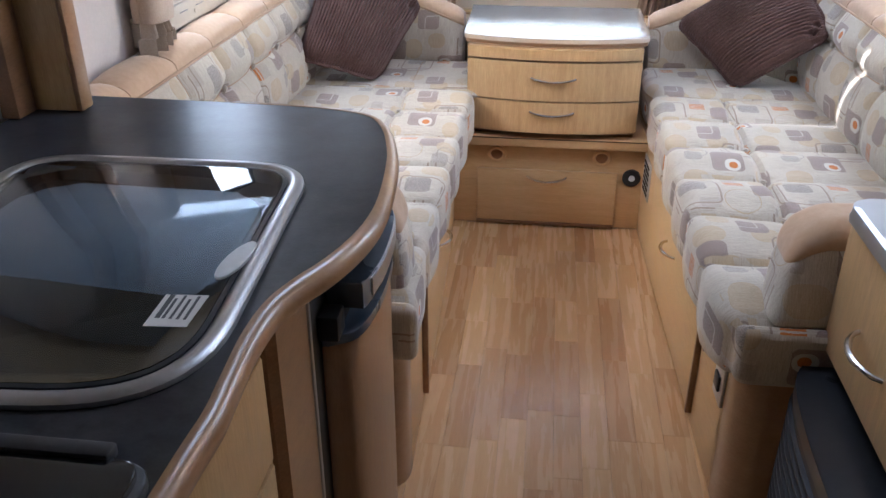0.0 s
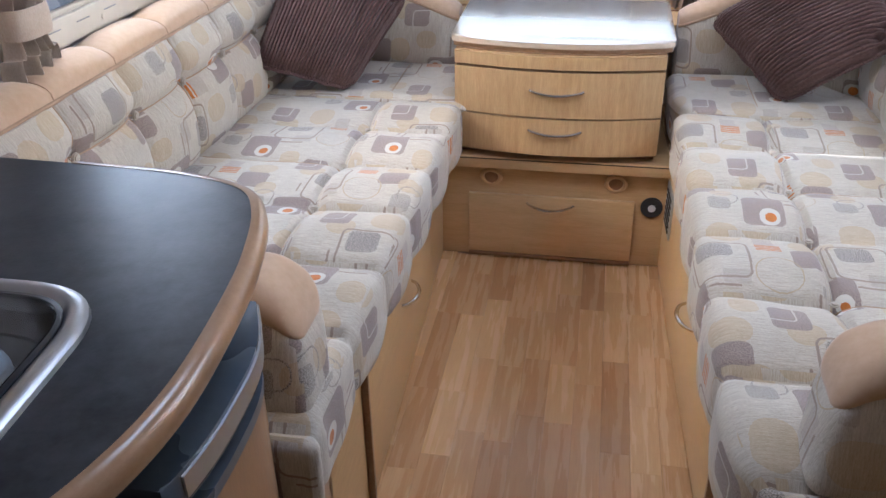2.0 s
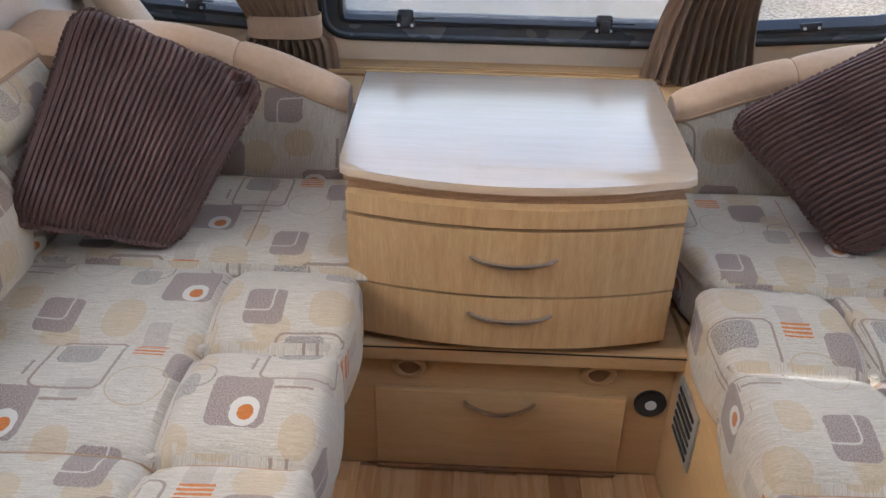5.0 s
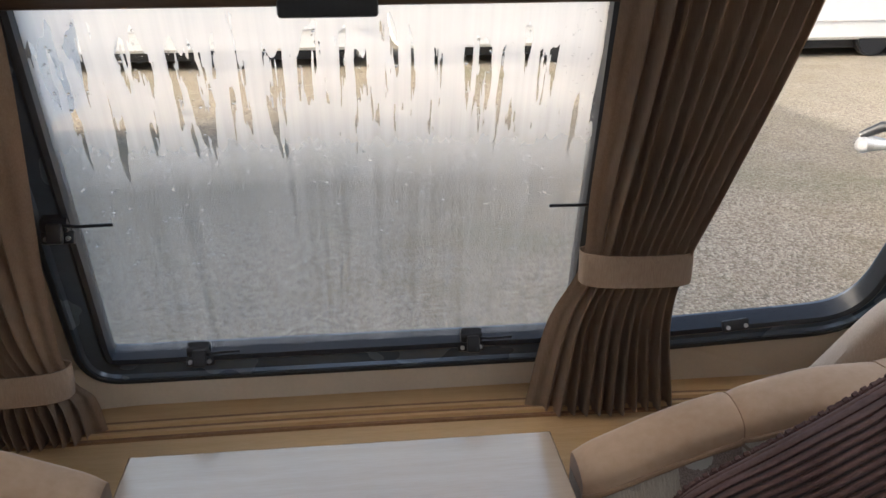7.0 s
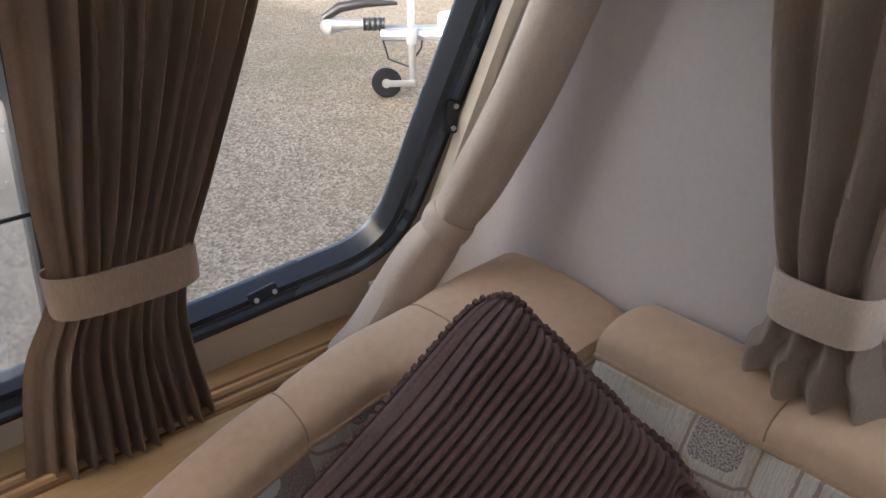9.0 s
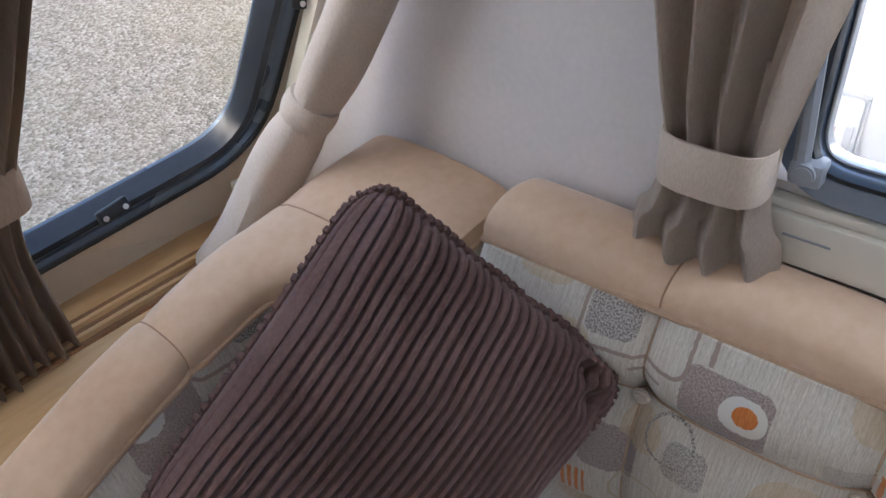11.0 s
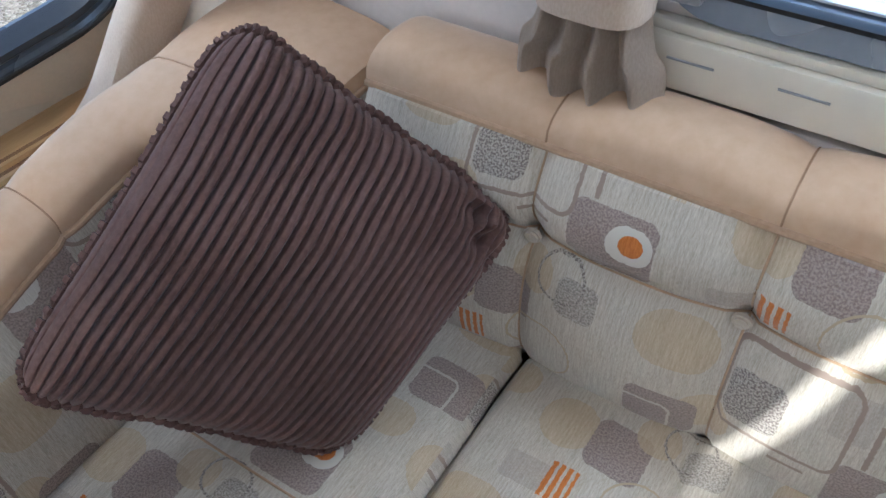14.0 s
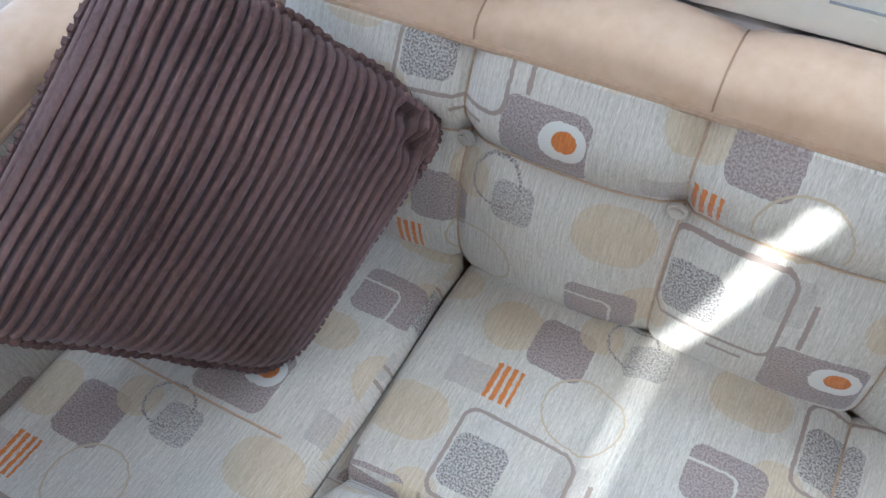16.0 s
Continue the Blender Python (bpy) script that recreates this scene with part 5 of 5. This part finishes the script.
# ---- outside ----
GZ = -0.42
tagged(part("ground", prism([(-400, -400), (400, -400), (400, 400), (-400, 400)], GZ - 0.2, GZ), M_GRAVEL, smooth=False), "wet brown gravel yard", "ground", kind="structure")


def caravan_body(name, at, turn, length, label, hitch=True, group="parked caravans"):
    """A white touring caravan: rounded shell, windows, wheel, and its drawbar with coupling and jockey wheel towards its own -x."""
    c = thing(name, (0, 0, 0), label, "caravan", group)
    prof = rounded_polygon([(0.18, 0.30), (length, 0.30), (length, 2.45), (0.70, 2.45), (-0.02, 1.25)], [0.25, 0.12, 0.25, 0.35, 0.35], 8)
    rings = []
    for y, k in ((-1.1, 0.05), (-1.05, 0.0), (1.05, 0.0), (1.1, 0.05)):
        rings.append([(x, y, z) for x, z in offset_loop(prof, k)])
    shell = part("shell", loft(rings), M_WHITE, c)
    # solid black box: running gear together with the shade under the floor
    part("chassis", box(0.75, length - 0.3, -0.9, 0.9, 0.14, 0.32, 0.02), M_BLACK, c, "black box for the chassis, running gear and the shade beneath the shell")
    for sy in (-1, 1):
        part("window", box(1.3, 2.2, sy * 1.112 - 0.008, sy * 1.112 + 0.008, 1.3, 1.85, 0.006), M_GLASS, c, "dark side window")
        part("skirt_rail", box(0.6, length - 0.1, sy * 1.106 - 0.01, sy * 1.106 + 0.01, 0.62, 0.66, 0.004), M_PALE, c)
        part("tyre", disc((length * 0.55, sy * 0.98, 0.31), (0, 1, 0), 0.31, 0.18, 32, 0.03), M_BLACK, c)
    if hitch:
        part("drawbar", join(tube([(0.6, -0.5, 0.46), (-0.35, -0.07, 0.46), (-0.75, -0.05, 0.46)], 0.045, 8), tube([(0.6, 0.5, 0.46), (-0.35, 0.07, 0.46), (-0.75, 0.05, 0.46)], 0.045, 8)), M_GALV, c, "galvanised drawbar")
        part("fairing", prism([(-0.32, -0.10), (0.35, -0.55), (0.35, 0.55), (-0.32, 0.10)], 0.47, 0.60, 0.04, 3), M_WHITE, c, "white drawbar fairing")
        part("badge", box(-0.10, 0.08, -0.335, -0.32, 0.50, 0.54, 0.003), M_RED, c)
        part("bellows", tube([(-0.72 - 0.02 * k, 0, 0.53) for k in range(9)], [0.045 if k % 2 else 0.055 for k in range(9)], 12), M_BLACK, c)
        cp = part("coupling", join(tube([(-0.85, 0, 0.53), (-1.0, 0, 0.535), (-1.12, 0, 0.53)], [0.035, 0.04, 0.06], 12), disc((-1.15, 0, 0.52), (0, 1, 0), 0.06, 0.09, 20, 0.015)), M_GALV, c, "grey coupling head")
        part("coupling_handle", tube([(-1.18, 0, 0.58), (-1.05, 0, 0.66), (-0.85, 0, 0.69), (-0.62, 0, 0.68)], [0.03, 0.04, 0.035, 0.012], 10), M_BPLA, cp, "black coupling lever")
        part("bearing_cap", disc((-1.15, -0.05, 0.52), (0, 1, 0), 0.035, 0.012, 16, 0.002), M_PALE, cp)
        jw = part("jockey_wheel", disc((-0.72, -0.12, 0.115), (0, 1, 0), 0.115, 0.06, 28, 0.012), M_BLACK, c, "black jockey wheel")
        part("hub", disc((-0.72, -0.155, 0.115), (0, 1, 0), 0.035, 0.02, 16, 0.003), M_GALV, jw)
        part("jockey_post", join(tube([(-0.52, -0.12, 0.12), (-0.52, -0.12, 0.86)], 0.027, 12), box(-0.73, -0.50, -0.168, -0.158, 0.09, 0.14, 0.004), box(-0.56, -0.48, -0.15, -0.09, 0.40, 0.52, 0.01)), M_GALV, c, "jockey wheel post")
        part("crank", tube([(-0.52, -0.12, 0.86), (-0.54, -0.12, 0.93), (-0.63, -0.12, 0.98), (-0.64, -0.12, 1.04)], 0.009, 8), M_GALV, c)
        part("crank_knob", disc((-0.64, -0.12, 1.08), (0, 0, 1), 0.03, 0.08, 14, 0.012), M_RED, c, "red crank knob")
        part("handbrake", tube([(-0.10, 0.02, 0.60), (-0.08, 0.02, 0.75), (-0.02, 0.02, 0.92)], 0.016, 10), M_GALV, c)
        part("handbrake_grip", tube([(-0.02, 0.02, 0.92), (0.0, 0.02, 1.05)], 0.02, 10), M_BPLA, c)
        part("breakaway_cable", tube([(-0.74, -0.06, 0.44), (-0.70, -0.07, 0.28), (-0.55, -0.07, 0.22), (-0.45, -0.07, 0.36), (-0.44, -0.06, 0.45)], 0.008, 6), M_BLACK, c)
    for sx, sy in ((length - 0.5, -0.8), (length - 0.5, 0.8)):
        part("steady_leg", tube([(sx, sy, 0.45), (sx, sy, 0.0)], 0.025, 8), M_GALV, c)
    c.matrix_world = Matrix.Translation((at[0], at[1], GZ)) @ Matrix.Rotation(radians(turn), 4, "Z")
    return c


caravan_body("caravan", (4.61, 7.45), -40, 5.0, "white touring caravan parked with its drawbar towards the yard")
caravan_body("caravan", (8.08, 12.46), -40, 5.0, "white touring caravan parked further along the row")
for k in range(5):
    caravan_body("caravan", (-11.0 + 5.75 * k, 18.2), 0, 5.6, "white touring caravan in the far row across the yard", hitch=False)


# white neighbour close to the side windows, with a service hatch
nb = thing("caravan_alongside", (4.5, 2.0, GZ), "white caravan parked alongside with a locker hatch", "caravan", "parked caravans")
part("shell", moved(pad(3.40, 5.6, -2.2, 4.4, 0.05, 2.5, 0.12, 0.3), Matrix.Translation((0, 0, GZ))), M_WHITE, nb)
hat = part("locker_hatch", box(3.388, 3.402, 3.36, 3.645, -0.285, 0.02, 0.02, 4), M_WHITE, nb, "white locker hatch with a printed notice")
part("hatch_frame", join(box(3.392, 3.399, 3.345, 3.66, -0.302, -0.288, 0.003), box(3.392, 3.399, 3.345, 3.66, 0.023, 0.037, 0.003), box(3.392, 3.399, 3.345, 3.357, -0.288, 0.023, 0.003), box(3.392, 3.399, 3.648, 3.66, -0.288, 0.023, 0.003)), M_PALE, nb)
part("hatch_catch", box(3.374, 3.39, 3.375, 3.405, -0.20, -0.09, 0.006), M_PALE, hat)
for k in range(2):
    for j in range(7):
        part("print_bar", box(3.3855, 3.3885, 3.44 + j * 0.024, 3.456 + j * 0.024, -0.13 - k * 0.05, -0.108 - k * 0.05, 0), M_PRINT, hat)
for y in (-0.2, 1.6):
    part("wheel", disc((3.51, y, GZ + 0.31), (1, 0, 0), 0.31, 0.2, 32, 0.03), M_BLACK, nb)


def raked_sun_block(y_lo, y_hi, rake_lo, rake_hi, label):
    """A white block added on the offside to stop the sun, its ends raked; the profile is in y and z, skewed a little
    along x.
    """
    c = thing("offside_sun_block", (-3.5, 0.5 * (y_lo + y_hi), GZ), label, "caravan", "parked caravans")
    prof = [(y_lo - rake_lo * (z - 1.91), z) for z in (-0.07, 0.6, 1.3, 2.30)] + [(y_hi - rake_hi * (z - 1.91), z) for z in (2.30, 1.3, 0.6, -0.07)]
    part("shell", loft([[(x, y + 0.04 * (-2.9 - x), z) for y, z in prof] for x in (-2.9, -4.0, -5.2)]), M_WHITE, c)
    for y in (0.5 * (y_lo + y_hi) - 0.5, 0.5 * (y_lo + y_hi) + 0.5):
        part("wheel", disc((-3.2, y, GZ + 0.31), (1, 0, 0), 0.31, 0.2, 32, 0.03), M_BLACK, c)


# added blocks; the raked gap between them lets one streak of sun in
raked_sun_block(-3.2, 2.421, 0.0, 0.38, "added white block along the offside that cuts off the sun")
raked_sun_block(2.437, 12.0, 0.38, 0.0, "added white block ahead on the offside, far edge of the sun slit")


# ---- vinyl strips of the floor ----
def planks():
    w, rnd = 0.070, random.Random(4)
    meshes = {}
    x = -0.375
    while x < 0.62:
        y = -0.30 - rnd.uniform(0, 0.3)
        while y < 3.10:
            ln = rnd.choice((0.24, 0.30, 0.36, 0.42))
            y1 = min(y + ln, 3.107)
            key = round(y1 - y, 3)
            if key < 0.02:
                break
            if key not in meshes:
                bm = box(-w / 2 + 0.0002, w / 2 - 0.0002, -key / 2 + 0.0002, key / 2 - 0.0002, -0.0024, 0.0, 0.0002, 1)
                me = bpy.data.meshes.new("plank")
                bm.to_mesh(me)
                bm.free()
                me.materials.append(M_PLANK)
                meshes[key] = me
            ob = new("plank", meshes[key])
            ob.location = (x + w / 2, (y + y1) / 2, 0.0)
            ob.parent = floor
            y = y1
        x += w


planks()
